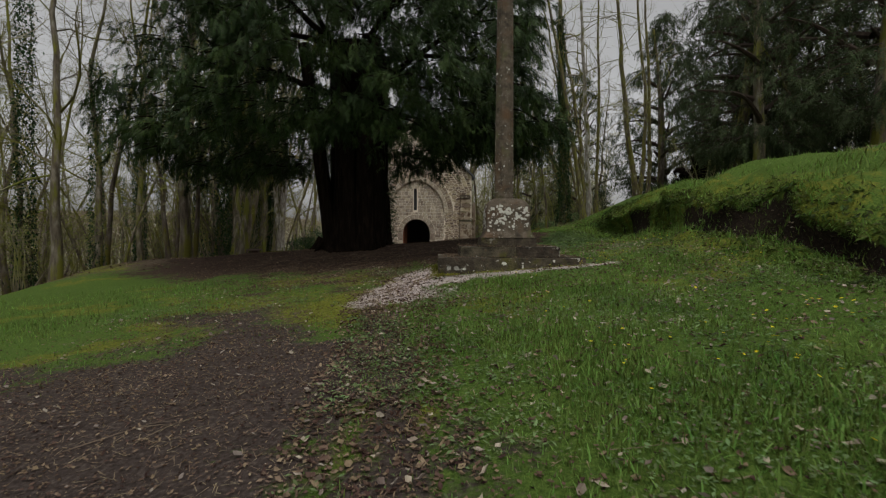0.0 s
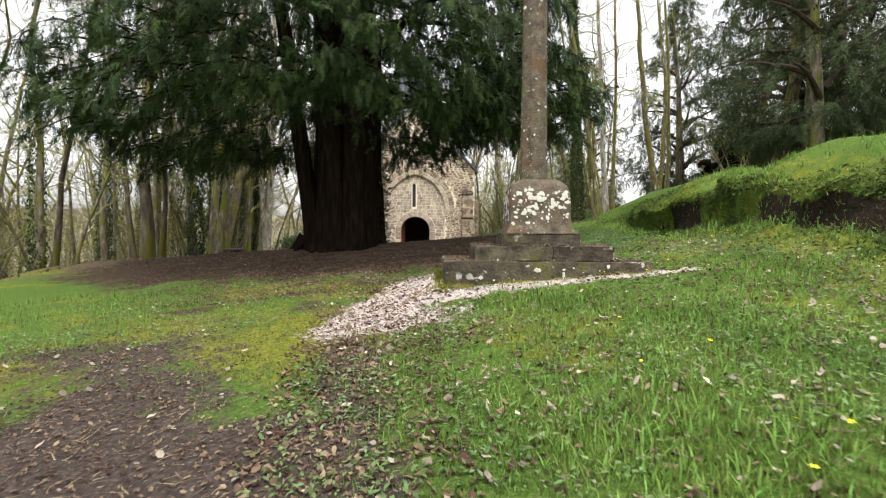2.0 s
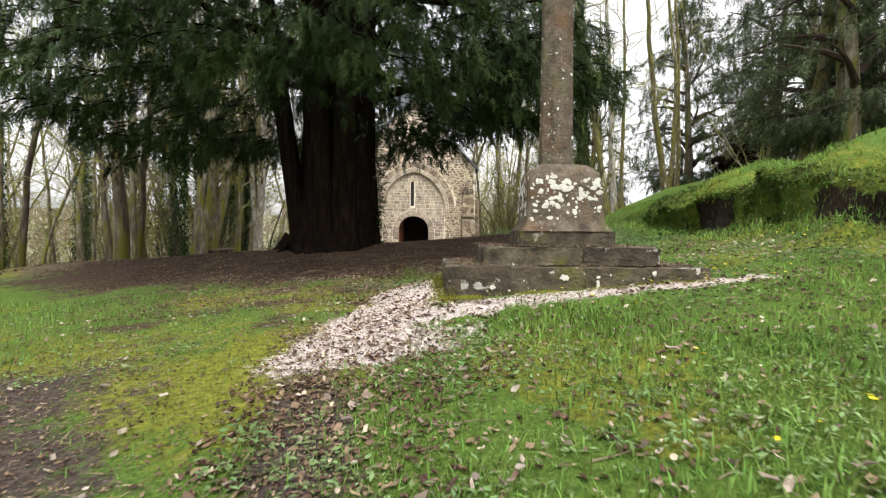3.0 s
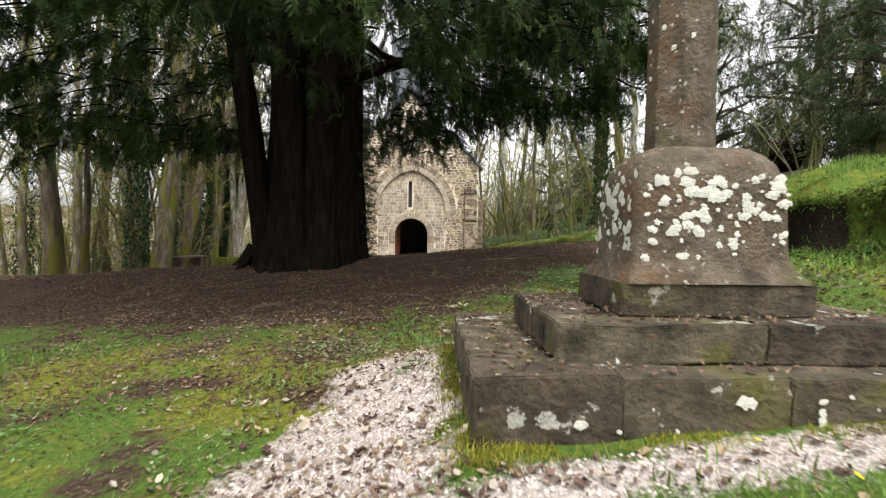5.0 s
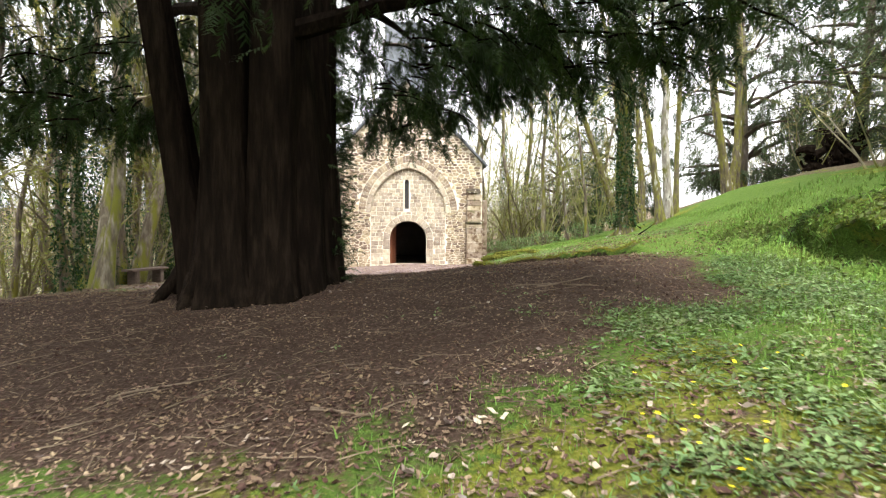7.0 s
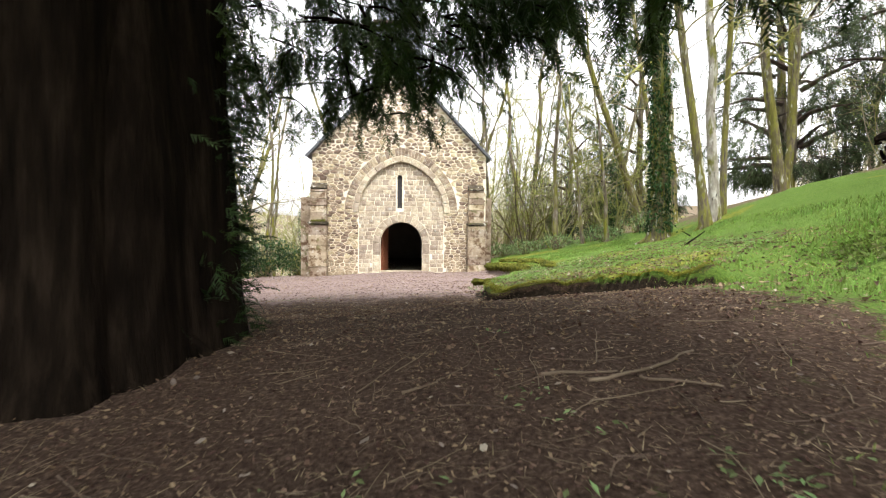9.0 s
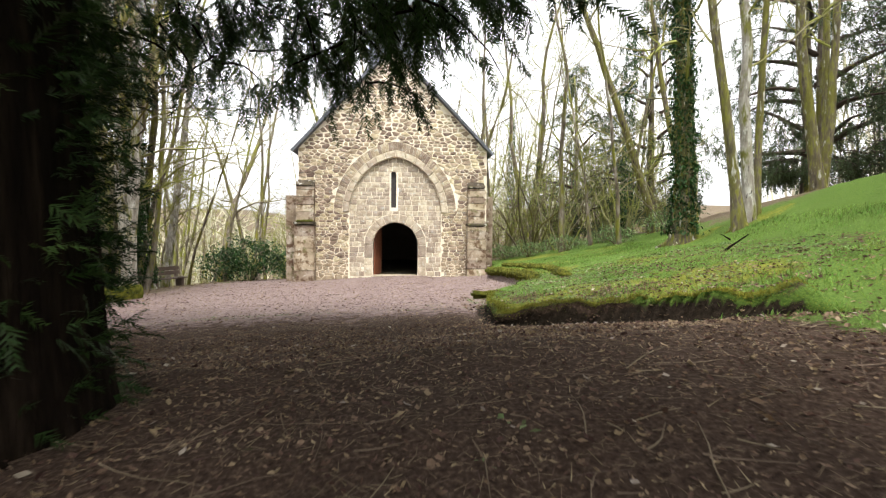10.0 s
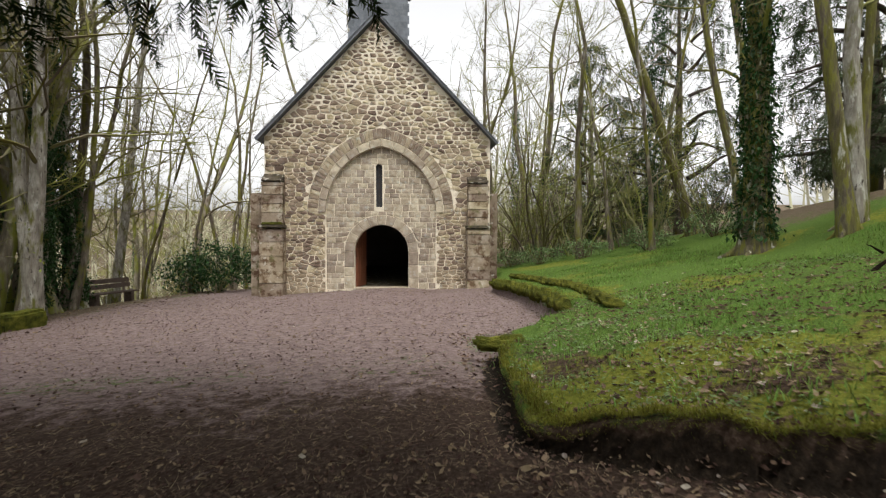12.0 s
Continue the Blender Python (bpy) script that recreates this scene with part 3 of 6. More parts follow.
# coursed stones of the filling
ashlar, z = [], -0.02
while z < 4.85:
    rh = rnd.uniform(0.15, 0.25)
    x = -HALF - rnd.uniform(0, 0.25)
    while x < HALF:
        w = rnd.uniform(0.18, 0.46)
        poly = [(x, z), (x + w, z), (x + w, z + rh), (x, z + rh)]
        mx, mz = x + w / 2, z + rh / 2
        x += w
        for a, c, k in ((-1, 0, HALF), (1, 0, HALF)):
            if len(poly) >= 3:
                poly = clip(poly, a, c, k)
        if len(poly) < 3:
            continue
        q = []
        for px, pz in poly:                       # keep inside the pointed arch and outside the door ring
            if pz > SPRING:
                ccx = AC if px < 0 else -AC
                dd = math.hypot(px - ccx, pz - SPRING)
                if dd > AR:
                    px, pz = ccx + (px - ccx) * AR / dd, SPRING + (pz - SPRING) * AR / dd
            ring = DOOR_R + 0.34
            if pz < DSPRING and abs(px) < ring:
                px = ring if px > 0 else -ring
            elif pz >= DSPRING and math.hypot(px, pz - DSPRING) < ring:
                dd = math.hypot(px, pz - DSPRING) + 1e-6
                px, pz = px * ring / dd, DSPRING + (pz - DSPRING) * ring / dd
            q.append((px, pz))
        if 2.75 < mz < 4.35 and abs(mx + 0.08) < 0.5:
            if mx < -0.08:
                q = clip(q, 1, 0, -0.24)
            else:
                q = clip(q, -1, 0, -0.08)
        if len(q) < 3 or (mz < DSPRING and abs(mx) < DOOR_R + 0.3) or math.hypot(mx, mz - DSPRING) < DOOR_R + 0.2:
            continue
        area = 0.5 * abs(sum(a[0] * e[1] - e[0] * a[1] for a, e in zip(q, q[1:] + q[:1])))
        if area > 0.012:
            b = Build()
            stone_build(b, q, 0.13, rnd.uniform(0.005, 0.013), rnd.uniform(0.010, 0.017), rnd)
            ashlar.append(b)
    z += rh


def ring_stones(inner, outer, y0, proud, out):
    """Wedge stones between two arch lines of equal length."""
    for i in range(len(inner) - 1):
        b = Build()
        stone_build(b, [inner[i], inner[i + 1], outer[i + 1], outer[i]], y0, proud, 0.013, rnd)
        out.append(b)


vouss = []
ring_stones(arch_curve(AR, 9), arch_curve(RING1, 9), 0.03, 0.06, vouss)
outer_ring = []
ring_stones(arch_curve(RING1, 27), arch_curve(RING2, 27), 0.03, 0.018, outer_ring)
ring_stones(door_curve(DOOR_R, 12), door_curve(DOOR_R + 0.34, 12), 0.13, 0.02, vouss)
for side in (-1, 1):
    zz = 0.0
    while zz < DSPRING - 0.05:                     # door jambs
        h = min(rnd.uniform(0.28, 0.45), DSPRING - zz)
        if DSPRING - zz - h < 0.12:
            h = DSPRING - zz
        b = Build()
        stone_build(b, [(side * DH, zz), (side * (DH + 0.34), zz), (side * (DH + 0.34), zz + h), (side * DH, zz + h)], 0.13, 0.02, 0.012, rnd)
        vouss.append(b)
        zz += h

# slit window: stone surround, glass and bars
sw = part("slit_window", box_bm(0.2, 0.03, 1.48, 0.004), M_GLASS, chapel, "narrow leaded glass in a stone slit")
sw.location = (-0.08, 0.26, 2.81)
for zz in np.arange(0.2, 1.4, 0.2):
    part("bar", box_bm(0.2, 0.02, 0.015, 0.002), M_DARK, sw).location = (0, -0.025, zz)
part("bar", box_bm(0.015, 0.02, 1.45, 0.002), M_DARK, sw).location = (0, -0.04, 0.01)

# walls, floor and roof behind the gable
LEN = 12.0
for nm, xx in (("side_wall", WL + 0.3), ("side_wall", WR - 0.3)):
    part(nm, box_bm(0.58, LEN - 0.55, 5.7, 0.02), M_RUBBLE, chapel).location = (xx, 0.55 + (LEN - 0.55) / 2, -0.6)
part("back_wall", box_bm(WR - WL - 1.2, 0.5, 8.2, 0.02), M_PLASTER, chapel).location = ((WL + WR) / 2, LEN - 0.3, -0.6)
part("stone_floor", box_bm(WR - WL - 1.2, LEN - 0.6, 0.5, 0.01), M_STEP, chapel).location = ((WL + WR) / 2, LEN / 2 + 0.3, -0.52)
part("door_sill", box_bm(2 * DH + 0.1, 0.5, 0.3, 0.02), M_ASHLAR, chapel, "worn pale stone door sill").location = (0, 0.3, -0.28)


def roof_slab(x0, z0, x1, z1, parent):
    b = bmesh.new()
    ang = math.atan2(z1 - z0, x1 - x0)
    L = math.hypot(x1 - x0, z1 - z0)
    bmesh.ops.create_cube(b, size=1, matrix=Matrix.Diagonal((L, LEN + 0.4, 0.09, 1)))
    b.transform(Matrix.Translation(((x0 + x1) / 2, LEN / 2 - 0.02, (z0 + z1) / 2)) @ Matrix.Rotation(-ang, 4, 'Y'))
    return part("roof_slope", b, M_SLATE, parent)


RL, RR, RE = WL - 0.22, WR + 0.22, EAVE - 0.14
for x0, x1 in ((RL, APX), (RR, APX)):
    sl = roof_slab(x0, RE, x1, APZ + 0.12, chapel)
    L = math.hypot(x1 - x0, APZ + 0.12 - RE)
    ang = math.atan2(APZ + 0.12 - RE, x1 - x0)
    for i in range(30):                            # slates along the verge, seen edge on
        t0 = (i + 0.5) / 30
        b = box_bm(L / 30 * 1.25, 0.34, 0.018, 0)
        s = part("slate", b, M_SLATE, sl)
        s.matrix_local = Matrix.Translation((x0 + (x1 - x0) * t0, -0.08, RE + (APZ + 0.12 - RE) * t0 + 0.05)) @ Matrix.Rotation(-ang + (0.05 if x1 > x0 else -0.05), 4, 'Y')
part("ridge", box_bm(0.2, LEN + 0.3, 0.1, 0.03), M_SLATE, chapel).location = (APX, LEN / 2, APZ + 0.13)

# slate-hung bell turret over the ridge
tur = part("bell_turret", box_bm(2.1, 2.1, 4.6, 0.01), M_SLATE, chapel, "square blue-grey slate-hung bell turret")
tur.location = (APX - 0.02, 2.4, 7.9)
for r in range(16):
    for c in range(9):
        s = part("slate", box_bm(0.232, 0.014, 0.29, 0), M_SLATE, tur) if (r, c) == (0, 0) else None
        if s is None:
            s = new("slate", first_slate)
            s.parent = tur
        else:
            first_slate = s.data
        s.matrix_local = Matrix.Translation((-0.94 + c * 0.235 + (0.05 if r % 2 else -0.04), -1.062, 0.1 + r * 0.215)) @ Matrix.Rotation(radians(3.5), 4, 'X')
part("cornice", box_bm(2.4, 2.4, 0.14, 0.03), M_DARK, tur).location = (0, 0, 3.42)
part("turret_roof", box_bm(2.2, 2.2, 0.1, 0.02), M_SLATE, tur).location = (0, 0, 4.6)

# door leaf, swung inwards on the left
leaf = part("door_leaf", box_bm(0.06, 0.95, 2.1, 0.006), M_DOOR, chapel, "red-brown plank door standing open inwards")
leaf.matrix_local = Matrix.Translation((-DH + 0.16, 0.98, 0.0)) @ Matrix.Rotation(radians(-14), 4, 'Z')
for k in range(5):
    part("plank", box_bm(0.012, 0.17, 2.08, 0.004), M_DOOR, leaf).location = (0.036, -0.38 + k * 0.19, 0.01)


def buttress(x, y, flip):
    """Corner buttress of big dressed blocks with two sloping weatherings."""
    r = random.Random(31 if flip else 32)
    bt = part("buttress", box_bm(0.66, 0.5, 2.6, 0.01), M_MORTAR, chapel, "stepped corner buttress with mossy weathering")
    bt.location = (x, y, -0.55)
    z = 0.0
    while z < 2.5:
        h = min(r.uniform(0.3, 0.6), 2.6 - z)
        part("block", box_bm(0.74 + r.uniform(0, 0.03), 0.6 + r.uniform(0, 0.03), h - 0.009, 0.013, 0.008, 0, int(z * 10)), M_BUTTRESS, bt).location = (0, -0.01, z)
        z += h
    cap = part("weathering", box_bm(0.8, 0.72, 0.1, 0.02, 0.01), M_STEP, bt, "dark mossy stone ledge")
    cap.location = (0, -0.02, 2.62)
    z = 2.72
    while z < 4.1:
        h = min(r.uniform(0.25, 0.42), 4.15 - z)
        part("block", box_bm(0.66 + r.uniform(0, 0.04), 0.42, h - 0.009, 0.013, 0.008, 0, int(z * 10)), M_BUTTRESS, bt).location = (0, 0.08, z)
        z += h
    wedge = box_bm(0.68, 0.5, 0.34, 0.02)
    for v in wedge.verts:
        if v.co.z > 0.17:
            v.co.z -= max(0, 0.25 - v.co.y) * 0.62
    part("weathering", wedge, M_STEP, bt).location = (0, 0.08, z)
    return bt


b_left = buttress(-3.56, -0.2, True)
b_right = buttress(3.28, -0.2, False)
mossy = box_bm(0.7, 0.5, 0.1, 0.04, 0.03, 2, 4)
part("moss_cushion", mossy, M_MOSS, b_left).location = (0, -0.05, 2.71)

# side buttress seen end-on behind the left corner
sb = part("buttress", box_bm(0.55, 0.8, 3.9, 0.03), M_BUTTRESS, chapel)
sb.location = (-4.12, 0.55, -0.65)
sbr = part("buttress", box_bm(0.35, 0.8, 3.7, 0.03), M_BUTTRESS, chapel)
sbr.location = (3.86, 0.55, -0.4)


# ---- wayside cross on steps ----
CROSS_YAW = radians(-3.5)
cross = tagged(new("wayside_cross"), "tall lichened stone cross shaft on a rounded block and steps", "stone cross")
CXP, CYP = 0.86, -25.30
cross.matrix_world = Matrix.Translation((CXP, CYP, 0)) @ Matrix.Rotation(CROSS_YAW, 4, 'Z')


def step_stones(zb, zt, half_x, half_y, stones, joint=0.003):
    """A step made of long stones round a core."""
    st = part("step", box_bm(2 * half_x - 0.12, 2 * half_y - 0.12, zt - zb - 0.02, 0), M_STEP, cross, "dark weathered stone step with lichen and moss")
    st.location = (0, 0, zb)
    r = random.Random(int(half_x * 100))
    deep = 0.30
    for side in range(4):
        half, away = (half_y, half_x) if side % 2 else (half_x, half_y)
        x = -half
        for k, w in enumerate(stones):
            w = w * 2 * half
            if side % 2:
                w2 = w - (deep if k in (0, len(stones) - 1) else 0)
                x2 = x + (deep if k == 0 else 0)
            else:
                w2, x2 = w, x
            bm = box_bm(w2 - joint, deep, zt - zb + r.uniform(-0.004, 0.004), 0.007, 0.014, 4, side * 5 + k)
            s = part("stone", bm, M_STEP, st)
            s.matrix_local = Matrix.Rotation(side * math.pi / 2, 4, 'Z') @ Matrix.Translation((x2 + w2 / 2, -away + deep / 2, 0))
            x += w
    return st


low_step = step_stones(0.45, 0.91, 1.16, 0.74, (0.24, 0.28, 0.24, 0.24))
mid_step = step_stones(0.91, 1.075, 0.80, 0.54, (0.55, 0.45))
base = part("base_slab", box_bm(0.91, 0.66, 0.15, 0.006, 0.008, 6, 2), M_STEP, cross, "dark oblong base slab with worn arrises")
base.location = (0, 0, 1.075)
die = bmesh.new()
rows = ((0, 0.455, 0.03), (0.025, 0.445, 0.04), (0.06, 0.42, 0.07), (0.11, 0.402, 0.09), (0.17, 0.397, 0.10), (0.42, 0.392, 0.12), (0.50, 0.385, 0.14), (0.565, 0.36, 0.15), (0.615, 0.315, 0.15), (0.645, 0.26, 0.12), (0.655, 0.2, 0.08))
loops = []
for z, h, cr in rows:
    ring = []
    for q in range(4):
        for a in np.linspace(0, math.pi / 2, 6):
            ang = q * math.pi / 2 + a
            cxx, cyy = (h - cr) * (1 if q in (0, 3) else -1), (h - cr) * (1 if q in (0, 1) else -1)
            ring.append(die.verts.new((cxx + cr * math.cos(ang), cyy + cr * math.sin(ang), z)))
    loops.append(ring)
for r0, r1 in zip(loops, loops[1:]):
    for i in range(24):
        die.faces.new((r0[i], r0[(i + 1) % 24], r1[(i + 1) % 24], r1[i]))
die.faces.new(loops[-1])
bmesh.ops.subdivide_edges(die, edges=[e for e in die.edges if e.calc_length() > 0.13], cuts=2, use_grid_fill=True)
for v in die.verts:
    v.co.x *= 0.94
    v.co.y *= 0.75
    v.co += noise.noise_vector(v.co * 6) * 0.006
for f in die.faces:
    f.smooth = True
block = part("socket_block", die, M_CROSS, cross, "rounded block blotched with white lichen")
block.location = (0, 0, 1.225)
sh = Build()
for k, (za, zb_) in enumerate(((1.80, 3.75), (3.75, 6.4))):
    zz = np.linspace(za, zb_, 10)
    tube(sh, [(0.0, 0, q) for q in zz], [0.168 - 0.009 * (q - 1.86) for q in zz], 8, 0, 0.0)
shaft = part("shaft", sh, M_CROSS, cross, "tapering octagonal granite shaft")
shaft.rotation_euler = (0, 0, radians(22.5))
shaft.location = (-0.045, 0, 0)


def lichen_patch(parent, x, y, z, nx, ny, size, seed):
    """A crust of lichen lying 2 mm proud of the stone."""
    r = random.Random(seed)
    n = 15
    a0 = r.uniform(0, 6)
    side = Vector((-ny, nx, 0))
    v = [(x + nx * 0.006, y + ny * 0.006, z)]
    for i in range(n):
        a = i * 2 * math.pi / n
        rr = size * (0.85 + 0.15 * math.sin(a * 2 + a0) + r.uniform(-0.22, 0.22))
        p = Vector((x, y, z)) + side * (math.cos(a) * rr) + Vector((0, 0, math.sin(a) * rr * 0.9))
        v.append((p.x + nx * 0.003, p.y + ny * 0.003, p.z))
    return v, [(0, i + 1, (i + 1) % n + 1) for i in range(n)]


r = random.Random(12)
for face, count in (((0, -1), 115), ((-1, 0), 70)):
    for k in range(count):
        u, zz = r.uniform(-0.36, 0.36), r.triangular(0.04, 0.60, 0.42)
        fx, fy = face
        off = 0.396 if zz < 0.45 else 0.396 - (zz - 0.45) * 0.22
        px, py = (u * 0.94, -off * 0.75) if fy else (-off * 0.94, u * 0.75)
        lich = Build()
        lich.add(*lichen_patch(block, px, py, zz, fx, fy, r.choice((0.006, 0.009, 0.013, 0.018, 0.025, 0.032, 0.04)), k + 100 * fx))
        part("lichen", lich, M_LICHEN, block, "white lichen crust")
for k in range(64):
    qf, zz = r.randrange(8), r.triangular(1.9, 4.2, 2.0)
    ang = qf * math.pi / 4 - radians(22.5)
    rad_ = (0.168 - 0.009 * (zz - 1.86)) * 0.926
    uu = r.uniform(-0.05, 0.05)
    lich = Build()
    lich.add(*lichen_patch(shaft, rad_ * math.cos(ang) - uu * math.sin(ang), rad_ * math.sin(ang) + uu * math.cos(ang), zz, math.cos(ang), math.sin(ang), r.choice((0.007, 0.011, 0.016, 0.024)), k))
    part("lichen", lich, M_LICHEN, shaft, "white lichen crust")

for k in range(24):
    u, zz = r.uniform(-1.1, 0.9), r.uniform(0.12, 0.42)
    lich = Build()
    lich.add(*lichen_patch(low_step, u, -0.752, zz, 0, -1, r.choice((0.008, 0.012, 0.018, 0.026, 0.042)), k + 700))
    part("lichen", lich, M_LICHEN, low_step, "white lichen crust")

# ---- rubble, filling and arch stones as parts of the walls ----
for b in near_rubble:
    part("rubble_stone", b, M_RUBBLE, front_wall)
tagged(part("rubble_stones", rubble_rest, M_RUBBLE, front_wall, "uneven brown and grey rubble"), kind="stuff")
for b in ashlar:
    part("dressed_stone", b, M_ASHLAR, infill_wall)
for b in vouss:
    part("arch_stone", b, M_ASHLAR, front_wall)
for b in outer_ring:
    part("arch_stone", b, M_ARCH, front_wall)


# ---- trees ----
def wander(r, p, d, length, n, bend=0.15, rise=0.0):
    pts, p, d = [np.array(p, float)], np.array(p, float), np.array(d, float)
    for i in range(n):
        d = d + np.array([r.gauss(0, bend), r.gauss(0, bend), r.gauss(0, bend) + rise])
        d /= np.linalg.norm(d)
        p = p + d * length / n
        pts.append(p)
    return np.array(pts)


def bare_tree(seed, H, r0, limbs=15, lean=0.0, forks=1, low=0.3):
    """Trunk and leafless crown of a slim woodland tree."""
    r = random.Random(seed)
    tr, br = Build(), Build()
    for k in range(forks):
        d0 = np.array([r.gauss(0, 0.04) + lean + (0.14 * (k - (forks - 1) / 2)), r.gauss(0, 0.04), 1.0])
        tp = wander(r, (0.2 * (k - (forks - 1) / 2), 0.12 * (k % 2), -0.25), d0 / np.linalg.norm(d0), H, 12, 0.085, 0.05)
        s = np.linspace(0, 1, 13)
        rad = r0 * (0.12 + 0.88 * (1 - s) ** 0.9) / (1 if forks == 1 else 1.2)
        rad[0] *= 1.55
        rad[1] *= 1.08
        rad *= np.array([1 + r.gauss(0, 0.05) for _ in rad])
        tube(tr, tp, rad, 10, 0, 0.06)
        for i in range(limbs):
            u = low + (0.97 - low) * (i + r.random()) / limbs
            a = u * 12
            j = int(a)
            p = tp[j] + (tp[min(j + 1, 12)] - tp[j]) * (a - j)
            az, el = r.uniform(0, 6.28), math.radians(r.uniform(15, 62))
            d = np.array([math.cos(az) * math.cos(el), math.sin(az) * math.cos(el), math.sin(el)])
            L = H * r.uniform(0.12, 0.34) * (1.15 - 0.5 * u)
            lr = max(0.012, np.interp(u, s, rad) * r.uniform(0.25, 0.5))
            lp = wander(r, p, d, L, 6, 0.24, 0.07)
            tube(br, lp, np.linspace(lr, 0.008, 7), 3, 0, 0, False)
            for m in range(6):
                q = r.uniform(0.25, 1.0) * 6
                jj = min(int(q), 5)
                p2 = lp[jj] + (lp[jj + 1] - lp[jj]) * (q - jj)
                d2 = (lp[jj + 1] - lp[jj]) / (L / 6) + np.array([r.gauss(0, 0.6), r.gauss(0, 0.6), r.gauss(0.15, 0.5)])
                l2 = L * r.uniform(0.2, 0.45)
                sp = wander(r, p2, d2 / np.linalg.norm(d2), l2, 2, 0.2, 0.05)
                tube(br, sp, np.linspace(lr * 0.35, 0.004, 3), 3, 0, 0, False)
                for w in range(4):
                    p3 = sp[r.randint(1, 2)] + (sp[0] - sp[1]) * r.random() * 0.8
                    d3 = np.array([r.gauss(0, 1), r.gauss(0, 1), r.gauss(0.3, 0.8)])
                    tw = wander(r, p3, d3 / np.linalg.norm(d3), r.uniform(0.3, 0.8), 1, 0.2)
                    tube(br, tw, [0.006, 0.002], 3, 0, 0, False)
    return tr, br


LEAF = (np.array([[0, 0, 0], [0.5, 0.22, 0.04], [1.0, 0, -0.05], [0.5, -0.22, 0.04]]), np.array([[0, 1, 2], [0, 2, 3]]))


def leaves(b, pos, size, r, droop=0.3):
    n = len(pos)
    stamp(b, *LEAF, pos, turns(r.uniform(0, 6.28, n), r.normal(droop, 0.6, n), r.normal(0, 0.6, n)), size * r.uniform(0.6, 1.3, n))


VARIANTS = []
for k, (H, r0, limbs, lean, forks, low) in enumerate(((15, 0.15, 16, 0.0, 1, 0.22), (17, 0.21, 16, 0.05, 1, 0.25), (13, 0.09, 16, -0.08, 1, 0.14),
                                                    (18, 0.22, 12, 0.03, 2, 0.24), (12, 0.06, 15, 0.14, 1, 0.1), (16, 0.13, 9, -0.02, 3, 0.25))):
    tr, br = bare_tree(100 + k, H, r0, limbs, lean, forks, low)
    bud = None
    if k in (0, 2, 4):
        gb_ = np.random.default_rng(k)
        allv = np.concatenate(br.v)
        bud = Build()
        leaves(bud, allv[gb_.integers(0, len(allv), 650)] + gb_.normal(0, 0.05, (650, 3)), 0.07, gb_, 0.2)
        bud = bud.mesh("young_leaves", M_SPRING)
    VARIANTS.append((tr.mesh("trunk", M_BARK, True), br.mesh("bare_crown", M_BRANCH), r0, bud))
# trunk wrapped in ivy
ivy_b = Build()
g7 = np.random.default_rng(3)
n = 3600
hh, aa = g7.uniform(0, 9.0, n) ** 1.0, g7.uniform(0, 6.28, n)
rad = 0.21 - 0.008 * hh + g7.exponential(0.055, n)
ivy_pos = np.stack([rad * np.cos(aa) + 0.02 * hh, rad * np.sin(aa), hh], 1)
leaves(ivy_b, ivy_pos, 0.11, g7, 0.6)
IVY = ivy_b.mesh("ivy", M_IVY)


def sky_gap(x, y):
    """The bare shoulder of the hill, where no trees stand."""
    a, b, c = (x + 0.8) / (y + 32), (x + 0.54) / (y + 25.8), (x - 0.63) / (y + 18.75)
    return (y > -10 and x > 8.8 and 0.42 < a < 0.62) or (y > -6 and 0.57 < b < 0.73) or (y > -3 and 0.60 < c < 0.73)


def plant_tree(v, x, y, s=1.0, az=0.0, label="leafless woodland tree with mossy trunk", group="woodland trees", ivy=False):
    tm, bm_, r0, bud = VARIANTS[v]
    e = tagged(new("tree"), label, "tree", group)
    e.matrix_world = Matrix.Translation((x, y, hz(x, y) - 0.05)) @ Matrix.Rotation(az, 4, 'Z') @ Matrix.Diagonal((s, s, s, 1))
    for nm, me in (("trunk", tm), ("bare_crown", bm_)):
        o = new(nm, me)
        o.parent = e
    if bud and x > -2:
        new("young_foliage", bud).parent = e
    if ivy:
        o = new("ivy", IVY)
        o.parent = e
    return e


